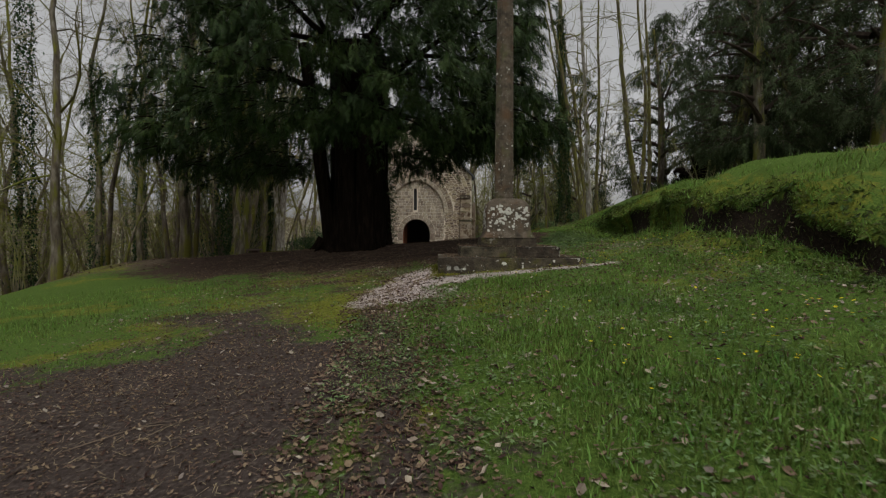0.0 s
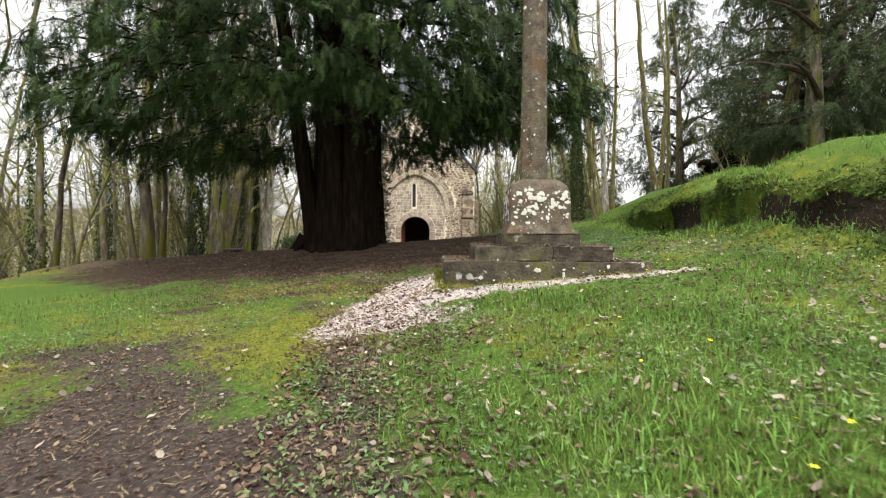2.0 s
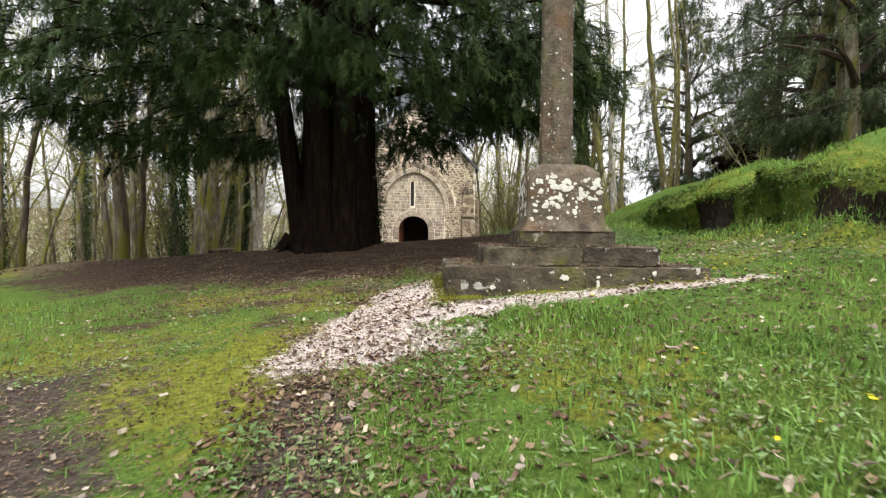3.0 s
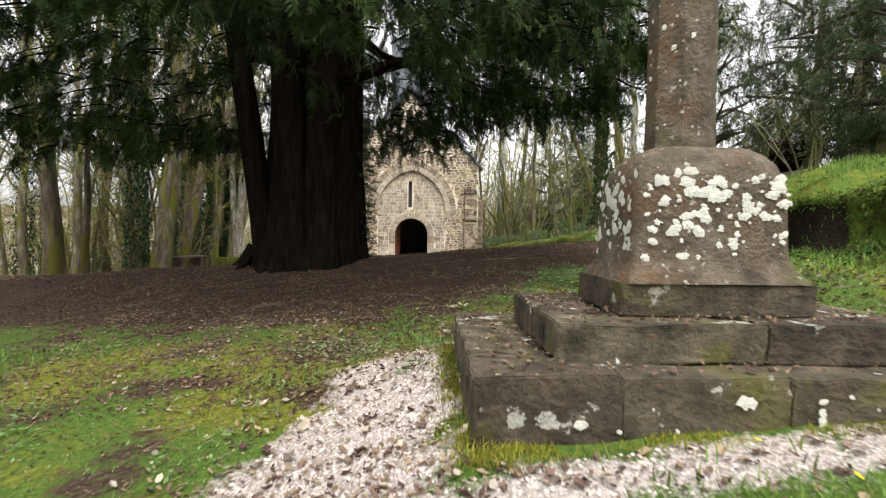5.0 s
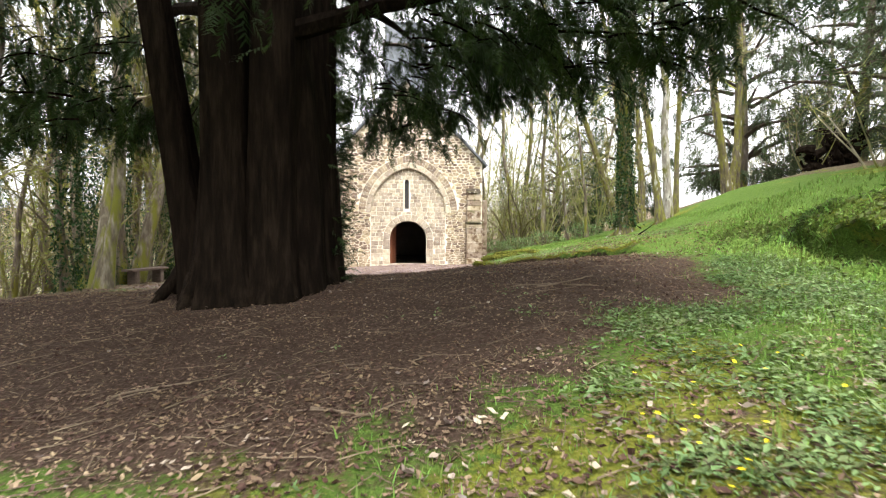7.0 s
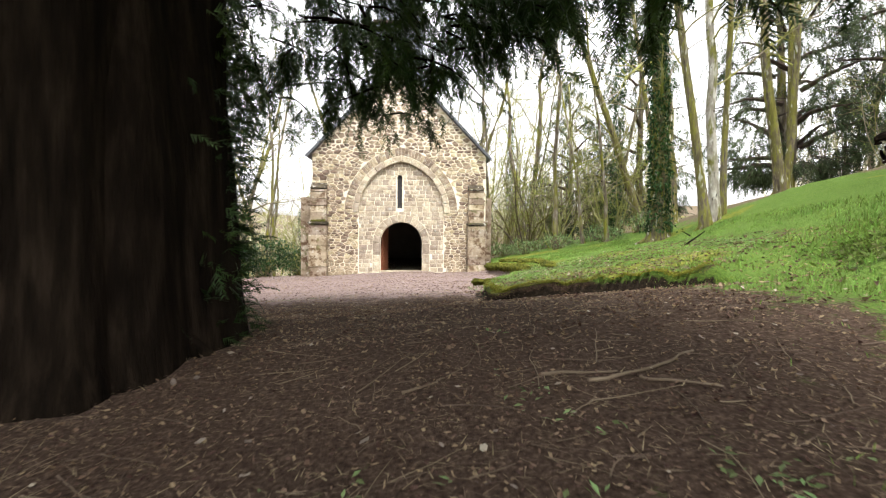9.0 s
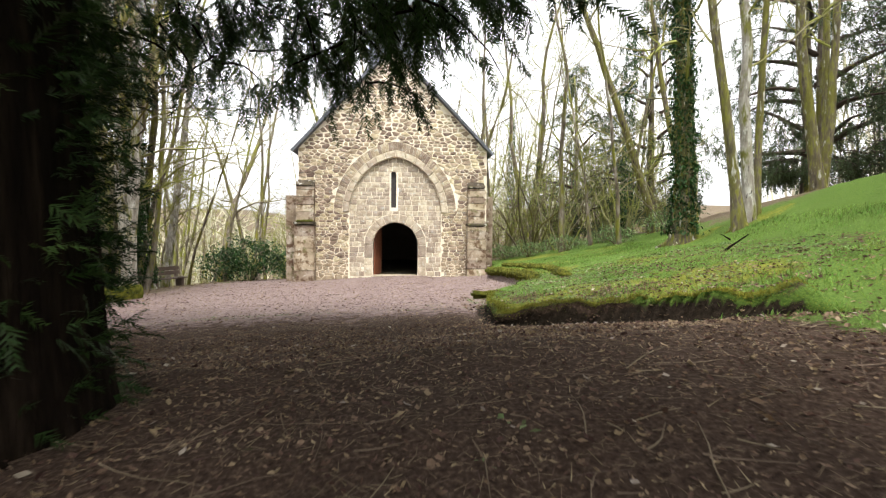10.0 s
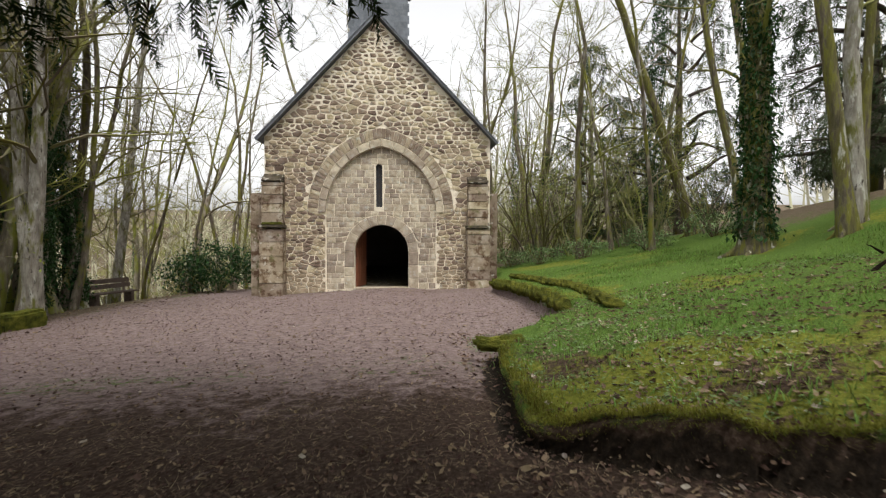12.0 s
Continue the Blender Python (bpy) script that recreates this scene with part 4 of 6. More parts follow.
# trees that stand out, by their place
KEY = [(0, -8.4, -15.9, 1.1, 0.3, 0), (2, -8.3, -12.6, 1.0, 1.0, 1), (3, -7.9, -11.9, 0.9, 2.0, 0), (1, -9.0, -8.3, 1.0, 0.5, 0),
       (1, -8.7, -3.0, 1.0, 4.0, 0), (3, -9.6, -1.2, 0.9, 3.0, 1), (2, -8.9, 6.0, 1.0, 5.2, 0), (4, -10.5, 3.0, 1.2, 2.0, 0),
       (2, 9.0, 2.0, 1.0, 0.7, 0), (0, 5.2, 7.5, 0.8, 2.7, 0), (4, 6.4, 3.5, 0.9, 1.7, 0),
       (2, 8.3, -2.6, 0.9, 2.2, 0), (2, 10.4, 1.6, 1.1, 5.0, 1), (0, 7.2, 0.6, 0.9, 3.4, 0),
       (0, -9.3, -10.2, 1.0, 5.5, 1), (2, -8.8, -14.2, 1.0, 4.1, 0), (0, -9.5, -6.4, 1.0, 2.9, 0), (2, -8.6, -5.4, 1.0, 3.6, 0), (0, -8.9, -9.2, 1.0, 0.4, 1), (2, -10.0, -13.4, 1.1, 1.2, 0),
       (1, -9.4, -4.3, 0.95, 1.1, 1), (3, -10.2, -2.7, 0.95, 0.2, 0), (5, -9.1, -1.9, 1.0, 2.8, 1), (1, -10.6, -4.6, 1.0, 5.1, 1), (0, -9.9, -0.2, 1.0, 4.4, 0), (3, -11.4, -1.6, 1.0, 3.5, 1), (0, -8.3, -4.6, 0.95, 2.1, 0)]
placed = []
for v, x, y, s, az, iv in KEY:
    plant_tree(v, x, y, s, az, "tall ivy-clad woodland tree with mossy trunk" if iv else "leafless woodland tree with mossy trunk", "woodland trees", bool(iv))
    placed.append((x, y))


def grown_tree(x, y, stems, r0, label, seed, bark, ivy=0.0, limbs=12, H=15):
    """A tree of its own shape: stems as (lean x, lean y, bend x, radius share), spreading mossy roots, ivy up to a height."""
    r = random.Random(seed)
    gg = np.random.default_rng(seed)
    e = tagged(new("tree"), label, "tree", "woodland trees")
    e.location = (x, y, hz(x, y) - 0.03)
    br = Build()
    for lx, ly, bend, share in stems:
        tr = Build()
        s = np.linspace(0, 1, 15)
        zz = -0.2 + H * s
        px = lx * zz + bend * np.sin(s * 5.5) + np.array([r.gauss(0, 0.03) for _ in s]) * (s > 0.05)
        py = ly * zz + np.array([r.gauss(0, 0.03) for _ in s]) * (s > 0.05)
        rad = r0 * share * (0.15 + 0.85 * (1 - s) ** 0.8)
        rad[0] *= 1.6
        rad[1] *= 1.05
        tube(tr, np.stack([px, py, zz], 1), rad, 14, 0, 0.07)
        for k in range(5):
            a = k * 1.257 + r.uniform(-0.3, 0.3)
            q = np.linspace(0, 1, 5)
            d = r0 * share * (0.5 + 2.2 * q)
            tube(tr, np.stack([px[0] + d * np.cos(a), py[0] + d * np.sin(a), 0.28 * (1 - q) ** 2 - 0.10 * q], 1), 0.45 * r0 * share * (1 - 0.7 * q), 7)
        part("trunk", tr.mesh("trunk", bark, True), bark, e)
        for i in range(limbs):
            u = 0.24 + 0.72 * (i + r.random()) / limbs
            p = np.array([np.interp(u, s, px), np.interp(u, s, py), np.interp(u, s, zz)])
            az, el = r.uniform(0, 6.28), math.radians(r.uniform(5, 60))
            L = H * r.uniform(0.1, 0.28)
            lr = max(0.012, np.interp(u, s, rad) * r.uniform(0.2, 0.42))
            lp = wander(r, p, (math.cos(az) * math.cos(el), math.sin(az) * math.cos(el), math.sin(el)), L, 7, 0.3, 0.05)
            tube(br, lp, np.linspace(lr, 0.007, 8), 4, 0, 0, False)
            for m in range(7):
                p2 = lp[r.randint(2, 7)]
                d2 = np.array([r.gauss(0, 1), r.gauss(0, 1), r.gauss(0.3, 0.7)])
                sp = wander(r, p2, d2 / np.linalg.norm(d2), L * r.uniform(0.15, 0.4), 3, 0.25, 0.05)
                tube(br, sp, np.linspace(max(0.006, lr * 0.3), 0.003, 4), 3, 0, 0, False)
        if ivy:
            b = Build()
            n = int(900 * ivy)
            hh, aa = gg.uniform(0.3, ivy, n), gg.uniform(0, 6.28, n)
            rr = np.interp(hh, zz, rad) + gg.exponential(0.06, n)
            leaves(b, np.stack([np.interp(hh, zz, px) + rr * np.cos(aa), np.interp(hh, zz, py) + rr * np.sin(aa), hh], 1), 0.11, gg, 0.7)
            part("ivy", b, M_IVY, e, "glossy dark ivy")
    part("bare_crown", br, M_BRANCH, e)
    placed.append((x, y))


grown_tree(7.6, -7.9, [(-0.03, 0, 0.05, 1.0)], 0.24, "stout ivy-clad tree with spreading mossy roots on the lawn edge", 401, M_MOSSBARK, 11.0)
grown_tree(10.5, -1.0, [(-0.36, 0, 0.12, 1.0)], 0.17, "leaning mossy tree beyond the lawn", 402, M_MOSSBARK)
grown_tree(9.9, -4.5, [(-0.10, 0.02, 0.25, 1.0), (-0.19, 0.05, -0.1, 0.7)], 0.15, "crooked forked tree with yellow-green moss", 403, M_MOSSBARK)
grown_tree(8.1, -9.4, [(-0.17, 0, 0.08, 1.0)], 0.12, "slim leaning tree with moss down one side", 404, M_MOSSBARK)
grown_tree(8.5, -9.1, [(-0.05, 0, 0.04, 1.0)], 0.135, "straight pale grey tree trunk beside mossy stems", 405, M_PALEBARK)
grown_tree(9.0, -8.7, [(0.0, 0, 0.05, 1.0)], 0.09, "slim upright tree with yellow-green moss", 406, M_MOSSBARK)
grown_tree(11.9, -7.3, [(-0.13, 0, -0.12, 1.0), (0.02, 0.03, 0.35, 0.75)], 0.16, "large forked tree on the crest of the slope", 407, M_MOSSBARK, 0, 14)
grown_tree(13.2, -5.9, [(-0.02, 0, 0.12, 1.0)], 0.12, "slim mossy tree on the crest of the slope", 408, M_MOSSBARK, 0, 9)
grown_tree(10.6, -17.0, [(0.12, 0, 0.05, 1.0)], 0.20, "mossy leaning trunk among the evergreens", 409, M_MOSSBARK, 0, 6)
grown_tree(-10.7, 3.3, [(0.14, 0, 0.05, 1.0)], 0.20, "leaning tree with white lichened bark by the bench", 410, M_PALEBARK)
grown_tree(-7.9, -4.9, [(0.05, 0, 0.1, 1.0), (-0.06, 0.02, 0.05, 0.8)], 0.19, "twin-stemmed pale grey tree at the edge of the wood", 411, M_PALEBARK)
grown_tree(-8.7, -3.6, [(0.02, 0, 0.08, 1.0)], 0.18, "tall ivy-clad tree at the edge of the wood", 412, M_PALEBARK, 7.0)
for k, (x, y, lean, r0, iv) in enumerate(((-9.2, -2.8, 0.05, 0.19, 6.0), (-10.0, -2.0, 0.10, 0.17, 0), (-10.6, -0.6, 0.03, 0.2, 0), (-8.9, -1.5, -0.03, 0.15, 4.0), (-11.6, 0.8, 0.08, 0.18, 0))):
    grown_tree(x, y, [(lean, 0, 0.08 * (-1) ** k, 1.0)], r0, "tall mossy trunk in the close stand by the bench", 420 + k, M_MOSSBARK if k % 2 == 0 else M_PALEBARK, iv)
r = random.Random(71)
for k in range(62):                                  # thin stems along the edge of the ravine
    y = r.uniform(-23, 4)
    x = -9.2 - max(0, -15 - y) * 0.25 - r.random() ** 1.3 * 11
    if min(math.hypot(x - a, y - c) for a, c in placed) > 0.7:
        plant_tree(r.choice((2, 4, 4, 2, 0)), x, y, r.uniform(0.7, 1.1), r.uniform(0, 6.28), ivy=r.random() < 0.2)
        placed.append((x, y))
for x, y, v, sc in ((-6.5, 15, 1, 1.2), (-3, 17, 3, 1.2), (2.5, 16.5, 1, 1.2), (5.5, 15, 0, 1.3), (-9.5, 13, 5, 1.2), (8.5, 12, 3, 1.1)):
    plant_tree(v, x, y, sc, x)
    placed.append((x, y))
r = random.Random(77)
tries = 0
while len(placed) < 222 and tries < 12000:
    tries += 1
    x, y = r.uniform(-34, 40), r.uniform(-27, 44)
    left = x < -9.0 - max(0, -14 - y) * 0.45 and y > -22
    right = x > max(10.5, bank_foot(y) + 3.5) and y > -22
    back = y > 15
    behind_r = x > 6.5 and y > 2
    if not (left or right or back or behind_r) or sky_gap(x, y) or (behind_r and y < 16 and r.random() < 0.6):
        continue
    if min(math.hypot(x - a, y - c) for a, c in placed) < (1.5 if left else 1.9):
        continue
    if r.random() < min(0.85, max(0, (math.hypot(x, y + 12) - 14) / 45)):
        continue
    placed.append((x, y))
    plant_tree(r.choice((0, 1, 2, 2, 3, 4, 4, 4, 5)), x, y, r.uniform(0.75, 1.15), r.uniform(0, 6.28), ivy=r.random() < 0.12)


# ---- the old yew ----
def needle_spray(count, length, seed):
    """A flat feathery yew spray pointing along x, drooping."""
    r = np.random.default_rng(seed)
    v, f = [], []
    for i in range(count):
        u = (i + r.random()) / count
        sd = 1 if i % 2 else -1
        x0 = u * length
        z0 = -0.35 * u * u * length
        a = math.radians(r.uniform(35, 65)) * sd
        L, w = length * r.uniform(0.22, 0.4) * (1.15 - 0.6 * u), length * (0.03 if count > 20 else 0.034)
        dx, dy = math.cos(a), math.sin(a)
        y0 = r.normal(0, 0.03) * length
        k = len(v)
        v += [(x0 - dy * w, y0 + dx * w, z0), (x0 + dy * w, y0 - dx * w, z0), (x0 + dx * L, y0 + dy * L, z0 - L * r.uniform(0.1, 0.6))]
        f.append((k, k + 1, k + 2))
    return np.array(v), np.array(f)


def yew(cx, cy, zb, reach, prof, boughs, limbs, seed, size=0.34, sprays=14, needles=26, thin=0.0):
    """Limbs and hanging foliage of a spreading evergreen: reach(azimuth) scales the profile of (height, radius)."""
    r = random.Random(seed)
    g = np.random.default_rng(seed)
    wood, crown = Build(), Build()
    ph, pr = [p[0] for p in prof], [p[1] for p in prof]
    pos, az, til = [], [], []
    for i in range(limbs):
        u = (i + 0.5) / limbs
        h = zb + ph[0] + 0.3 + (ph[-1] - ph[0]) * 0.75 * u
        a = i * 2.39996 + r.uniform(-0.3, 0.3)
        L = np.interp(h + 0.8 - zb, ph, pr) * reach(a) * 0.95
        el = math.radians(20 + 25 * u)
        lp = wander(r, (cx + 0.3 * math.cos(a), cy + 0.3 * math.sin(a), h), (math.cos(a) * math.cos(el), math.sin(a) * math.cos(el), math.sin(el)), L, 8, 0.10, -0.06)
        tube(wood, lp, np.linspace(0.13 * (1 - 0.5 * u), 0.015, 9), 6, 0, 0, False)
    for i in range(boughs + (55 if thin else 0)):
        u = r.random() ** 1.6
        h = ph[0] + (ph[-1] - ph[0]) * u
        a = r.uniform(0, 6.2832)
        q = 1 - 0.5 * r.random() ** 2.0
        if i >= boughs:                              # heavier lower boughs on the chapel side
            h, a = ph[0] - 0.1 + 2.6 * r.random() ** 1.3, r.uniform(0.25, 1.5)
        if thin and (a % 6.2832) < 1.35 and i < boughs and (r.random() < thin or h < ph[0] + 0.2):
            continue
        if thin and i < boughs and h < 6 and 0.8 < a < 4.3 and r.random() < (0.35 if a < 3.3 else 0.12):
            continue
        if thin and h < 5:
            h -= 0.7 * math.exp(-((a - 3.0) / 0.6) ** 2)
        lump = 1 + 0.10 * math.sin(3 * a + 1.1 * h) + 0.07 * math.sin(7 * a - 2.3 * h)
        rad = np.interp(h, ph, pr) * reach(a) * q * lump
        p = np.array([cx + rad * math.cos(a), cy + rad * math.sin(a), zb + h + r.gauss(0, 0.15) + 0.3 * (1 - q)])
        L = r.uniform(0.5, 1.3)
        sa = a + r.gauss(0, 0.6)
        sp = wander(r, p - 0.5 * L * np.array([math.cos(sa), math.sin(sa), -0.1]), (math.cos(sa), math.sin(sa), r.uniform(0.0, 0.35)), L, 5, 0.14, -0.2)
        tube(wood, sp, np.linspace(0.018, 0.004, 6), 3, 0, 0, False)
        t = (0.1 + 0.9 * g.random(sprays)) * 4.999
        jj = t.astype(int)
        pos.append(sp[jj] + (sp[jj + 1] - sp[jj]) * (t - jj)[:, None] + g.normal(0, 0.07, (sprays, 3)))
        az.append(sa + g.normal(0, 0.9, sprays))
        til.append(g.normal(0.8, 0.42, sprays))
    pos, az, til = np.concatenate(pos), np.concatenate(az), np.concatenate(til)
    for k in range(3):
        tv, tf = needle_spray(needles, size, seed + k)
        pick = np.arange(len(pos)) % 3 == k
        stamp(crown, tv, tf, pos[pick], turns(az[pick], til[pick], g.normal(0, 0.6, pick.sum())), g.uniform(0.6, 1.25, pick.sum()))
    return wood, crown


YX, YY = -2.5, -17.95
YZ = hz(YX, YY)
old_yew = tagged(new("yew_tree"), "huge ancient yew with dark fluted trunk and drooping evergreen boughs", "tree")
yt = Build()
s = np.linspace(0, 1, 16)
zz = -0.3 + 6.5 * s
tr_r = 0.93 + 0.34 * np.exp(-(zz + 0.3) * 2.2) + 0.05 * np.sin(zz * 1.4) - 0.03 * zz
tube(yt, np.stack([YX + 0.2 + 0.04 * np.sin(zz), YY + 0 * zz, YZ + zz], 1), tr_r, 64, 0, 0.07)
for (dx, dy, lx, ly, r0) in ((-0.52, -0.42, -0.22, -0.05, 0.23), (0.45, -0.7, 0.02, 0.0, 0.38), (-0.02, -0.82, -0.04, 0.0, 0.34), (0.75, 0.15, 0.03, 0.03, 0.36), (-0.35, 0.55, -0.06, 0.08, 0.32), (0.5, 0.65, 0.03, 0.03, 0.34)):
    q = np.linspace(-0.3, 6, 12)
    tube(yt, np.stack([YX + dx + lx * q * 0.6, YY + dy + ly * q, YZ + q], 1), r0 * (1 + 0.5 * np.exp(-(q + 0.3) * 2)) * (1 - 0.05 * q), 20, 0, 0.1)
for k in range(11):                                  # root flares
    a = k * 0.571 + 0.2
    q = np.linspace(0, 1, 7)
    d = 0.9 + 0.6 * q
    xs_, ys_ = YX + d * np.cos(a + 0.2 * q), YY + d * np.sin(a + 0.2 * q)
    tube(yt, np.stack([xs_, ys_, height(xs_, ys_) + 0.4 * (1 - q) ** 2 - 0.07 - 0.1 * q], 1), (0.09 + 0.04 * (k % 3)) * (1 - 0.75 * q), 8)
part("trunk", yt.mesh("trunk", M_YEWBARK, True), M_YEWBARK, old_yew, "fluted yew trunk, dark bark deepened with painted canopy shade")
ep = Build()                                         # short shoots bristling from the trunk
gq = np.random.default_rng(17)
n = 900
aa, hh = gq.normal(0.55, 0.36, n), 0.15 + 3.6 * gq.random(n)
rr = 1.12 + 0.26 * gq.random(n) ** 2
tv, tf = needle_spray(20, 0.2, 4)
stamp(ep, tv, tf, np.stack([YX + rr * np.cos(aa), YY + rr * np.sin(aa), YZ + hh], 1), turns(aa + gq.normal(0, 0.5, n), gq.normal(-0.1, 0.5, n), gq.normal(0, 0.8, n)), gq.uniform(0.5, 1.1, n))
part("shoot_fringe", ep, M_YEWLEAF, old_yew, "short leafy shoots on the trunk")


def yew_reach(a):
    return np.interp(math.degrees(a) % 360, [0, 30, 60, 72, 82, 100, 130, 180, 225, 270, 315, 360], [0.84, 0.76, 0.80, 0.82, 0.82, 0.86, 0.98, 0.97, 0.93, 0.9, 0.88, 0.80])


wood, crown = yew(-2.1, -18.7, YZ, yew_reach, ((2.85, 5.6), (3.5, 6.2), (5.0, 6.3), (7.5, 5.4), (9.5, 4.0), (11.5, 2.2), (12.6, 0.6)), 3050, 26, 9, 0.27, 18, 25, 0.12)
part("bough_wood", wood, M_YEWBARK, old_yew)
part("crown", crown, M_YEWLEAF, old_yew, "drooping dark green needles")

# dark conifers on the slope, smaller
wood, crown = yew(0, 0, 0, lambda a: 1.0, ((1.0, 1.8), (2.6, 2.8), (4.5, 2.8), (7.0, 2.2), (9.5, 1.3), (11.5, 0.3)), 290, 18, 21, 0.42, 11, 13)
CW, CC = wood.mesh("bough_wood", M_DARK), crown.mesh("crown", M_CONIFER)
tb = Build()
tube(tb, wander(random.Random(4), (0, 0, -0.3), (0, 0, 1), 11, 8, 0.03), np.linspace(0.24, 0.04, 9), 9, 0, 0.05)
CT = tb.mesh("trunk", M_BARK, True)
for x, y, s, az in ((10.2, -18.9, 0.8, 1.8), (11.3, -17.4, 0.95, 3.0), (12.6, -20.5, 1.05, 4.4), (13.6, -16.0, 1.05, 0.9), (15.5, -18.8, 1.15, 2.1),
                    (16.0, -11.0, 1.1, 0.6), (17.5, -7.0, 1.1, 5.0), (15.2, -3.5, 1.0, 3.3), (9.8, 6.5, 0.85, 3.9), (12.6, 3.5, 1.0, 1.1), (16.5, -1.5, 1.1, 2.6)):
    e = tagged(new("evergreen_tree"), "dark drooping evergreen on the wooded slope", "tree", "evergreens on the slope")
    e.matrix_world = Matrix.Translation((x, y, hz(x, y))) @ Matrix.Rotation(az, 4, 'Z') @ Matrix.Diagonal((s, s, s, 1))
    for nm, me in (("trunk", CT), ("bough_wood", CW), ("crown", CC)):
        new(nm, me).parent = e


# ---- undergrowth and distance ----
def thicket(seed, stems, H, leaf_n, leaf_size):
    """Thin upright stems with a haze of small young leaves."""
    r = random.Random(seed)
    g = np.random.default_rng(seed)
    st, lf, tips = Build(), Build(), []
    for i in range(stems):
        a, d = r.uniform(0, 6.28), r.uniform(0, 0.35)
        tp = wander(r, (d * math.cos(a), d * math.sin(a), -0.1), (0.35 * math.cos(a), 0.35 * math.sin(a), 1.0), H * r.uniform(0.6, 1.1), 7, 0.12, 0.0)
        tube(st, tp, np.linspace(0.028, 0.006, 8), 4, 0, 0, False)
        for k in range(9):
            j = r.randint(2, 7)
            sp = wander(r, tp[j], (r.gauss(0, 1), r.gauss(0, 1), r.uniform(0, 1)), H * r.uniform(0.1, 0.3), 2, 0.25, 0.03)
            tube(st, sp, [0.009, 0.006, 0.003], 3, 0, 0, False)
            tips.append(sp)
    tips = np.concatenate(tips)
    pos = tips[g.integers(0, len(tips), leaf_n)] + g.normal(0, 0.10, (leaf_n, 3))
    leaves(lf, pos, leaf_size, g, 0.2)
    return st, lf


THICK = []
for k in range(4):
    st, lf = thicket(300 + k, 8 + k, 3.4, 850, 0.06)
    THICK.append((st.mesh("stems", M_BRANCH), lf.mesh("foliage", M_SPRING)))


def plant_shrub(k, x, y, s, az):
    e = tagged(new("hazel_shrub"), "bushy hazel with thin stems and young yellow-green leaves", "shrub", "woodland undergrowth")
    e.matrix_world = Matrix.Translation((x, y, hz(x, y))) @ Matrix.Rotation(az, 4, 'Z') @ Matrix.Diagonal((s, s, s, 1))
    new("shrub_wood", THICK[k][0]).parent = e
    new("foliage", THICK[k][1]).parent = e


r = random.Random(87)
for x, y, sc in ((5.4, 4.5, 1.5), (6.8, 6.5, 1.8), (7.8, 3.2, 1.4), (9.2, 5.5, 1.9), (6.2, 9.5, 2.0), (9.8, 0.6, 1.5), (10.8, 3.0, 1.7), (-12.5, -16.5, 1.0), (-13.5, -13.0, 1.2), (-11.5, -19.0, 0.8), (-14.5, -18.0, 1.2), (-12.0, -9.5, 1.1)):
    plant_shrub(r.randrange(4), x, y, sc, r.uniform(0, 6.28))
for k in range(9):
    x, y = r.uniform(5.5, 15), r.uniform(0.5, 14)
    if not sky_gap(x, y):
        plant_shrub(r.randrange(4), x, y, r.uniform(0.9, 2.0), r.uniform(0, 6.28))
r = random.Random(88)
count = tries = 0
while count < 82 and tries < 5000:
    tries += 1
    x, y = r.uniform(-24, 22), r.uniform(-20, 22)
    left = x < -9.4 - max(0, -14 - y) * 0.45
    right = x > bank_foot(y) + (1.2 if y > -6 else 5.0) and y > -14
    back = (x > 4.6 and y > 2.5) or (x < -6.2 and y > 6)
    if not (left or right or back) or sky_gap(x, y):
        continue
    plant_shrub(r.randrange(4), x, y, r.uniform(0.6, 1.7), r.uniform(0, 6.28))
    count += 1


def bush(name, label, x, y, rx, rz, n, size, material, seed):
    g = np.random.default_rng(seed)
    e = tagged(new(name), label, "bush")
    e.location = (x, y, hz(x, y))
    d = g.normal(0, 1, (n, 3))
    d /= np.linalg.norm(d, axis=1)[:, None]
    rr = g.uniform(0.45, 1.0, n) * (1 + 0.2 * np.sin(d[:, 0] * 5 + d[:, 2] * 4))
    pos = np.stack([d[:, 0] * rx * rr, d[:, 1] * rx * rr, rz * 0.55 + d[:, 2] * rz * 0.55 * rr], 1)
    b = Build()
    leaves(b, pos, size, g)
    part("foliage", b, material, e)
    st = Build()
    q = random.Random(seed)
    for i in range(12):
        tube(st, wander(q, (0, 0, -0.1), (q.gauss(0, 0.6), q.gauss(0, 0.6), 1), rz * 0.9, 4, 0.2), np.linspace(0.03, 0.006, 5), 4)
    part("shrub_wood", st, M_BRANCH, e)


bush("laurel_bush", "dense dark glossy evergreen bush beside the path", -7.4, 5.5, 1.7, 2.2, 2600, 0.16, M_IVY, 1)
bush("laurel_bush", "dense dark glossy evergreen bush beside the path", -6.0, 7.5, 1.4, 1.7, 1800, 0.16, M_IVY, 2)
bush("laurel_bush", "dense dark glossy evergreen bush beside the path", -8.9, 6.4, 1.5, 1.8, 2000, 0.16, M_IVY, 4)
bush("laurel_bush", "dark evergreen bush among the trees", -10.6, -2.5, 1.0, 4.6, 1500, 0.15, M_IVY, 3)
for k, (x, y, w) in enumerate(((6.0, 1.6, 1.0), (7.2, 0.2, 1.1), (8.4, -2.0, 1.0), (9.6, -3.6, 1.1), (5.2, 3.4, 1.0))):
    bush("bramble_bush", "low tangled green bramble at the edge of the lawn", x, y, w, 0.7, 900, 0.10, M_HERB, 10 + k)

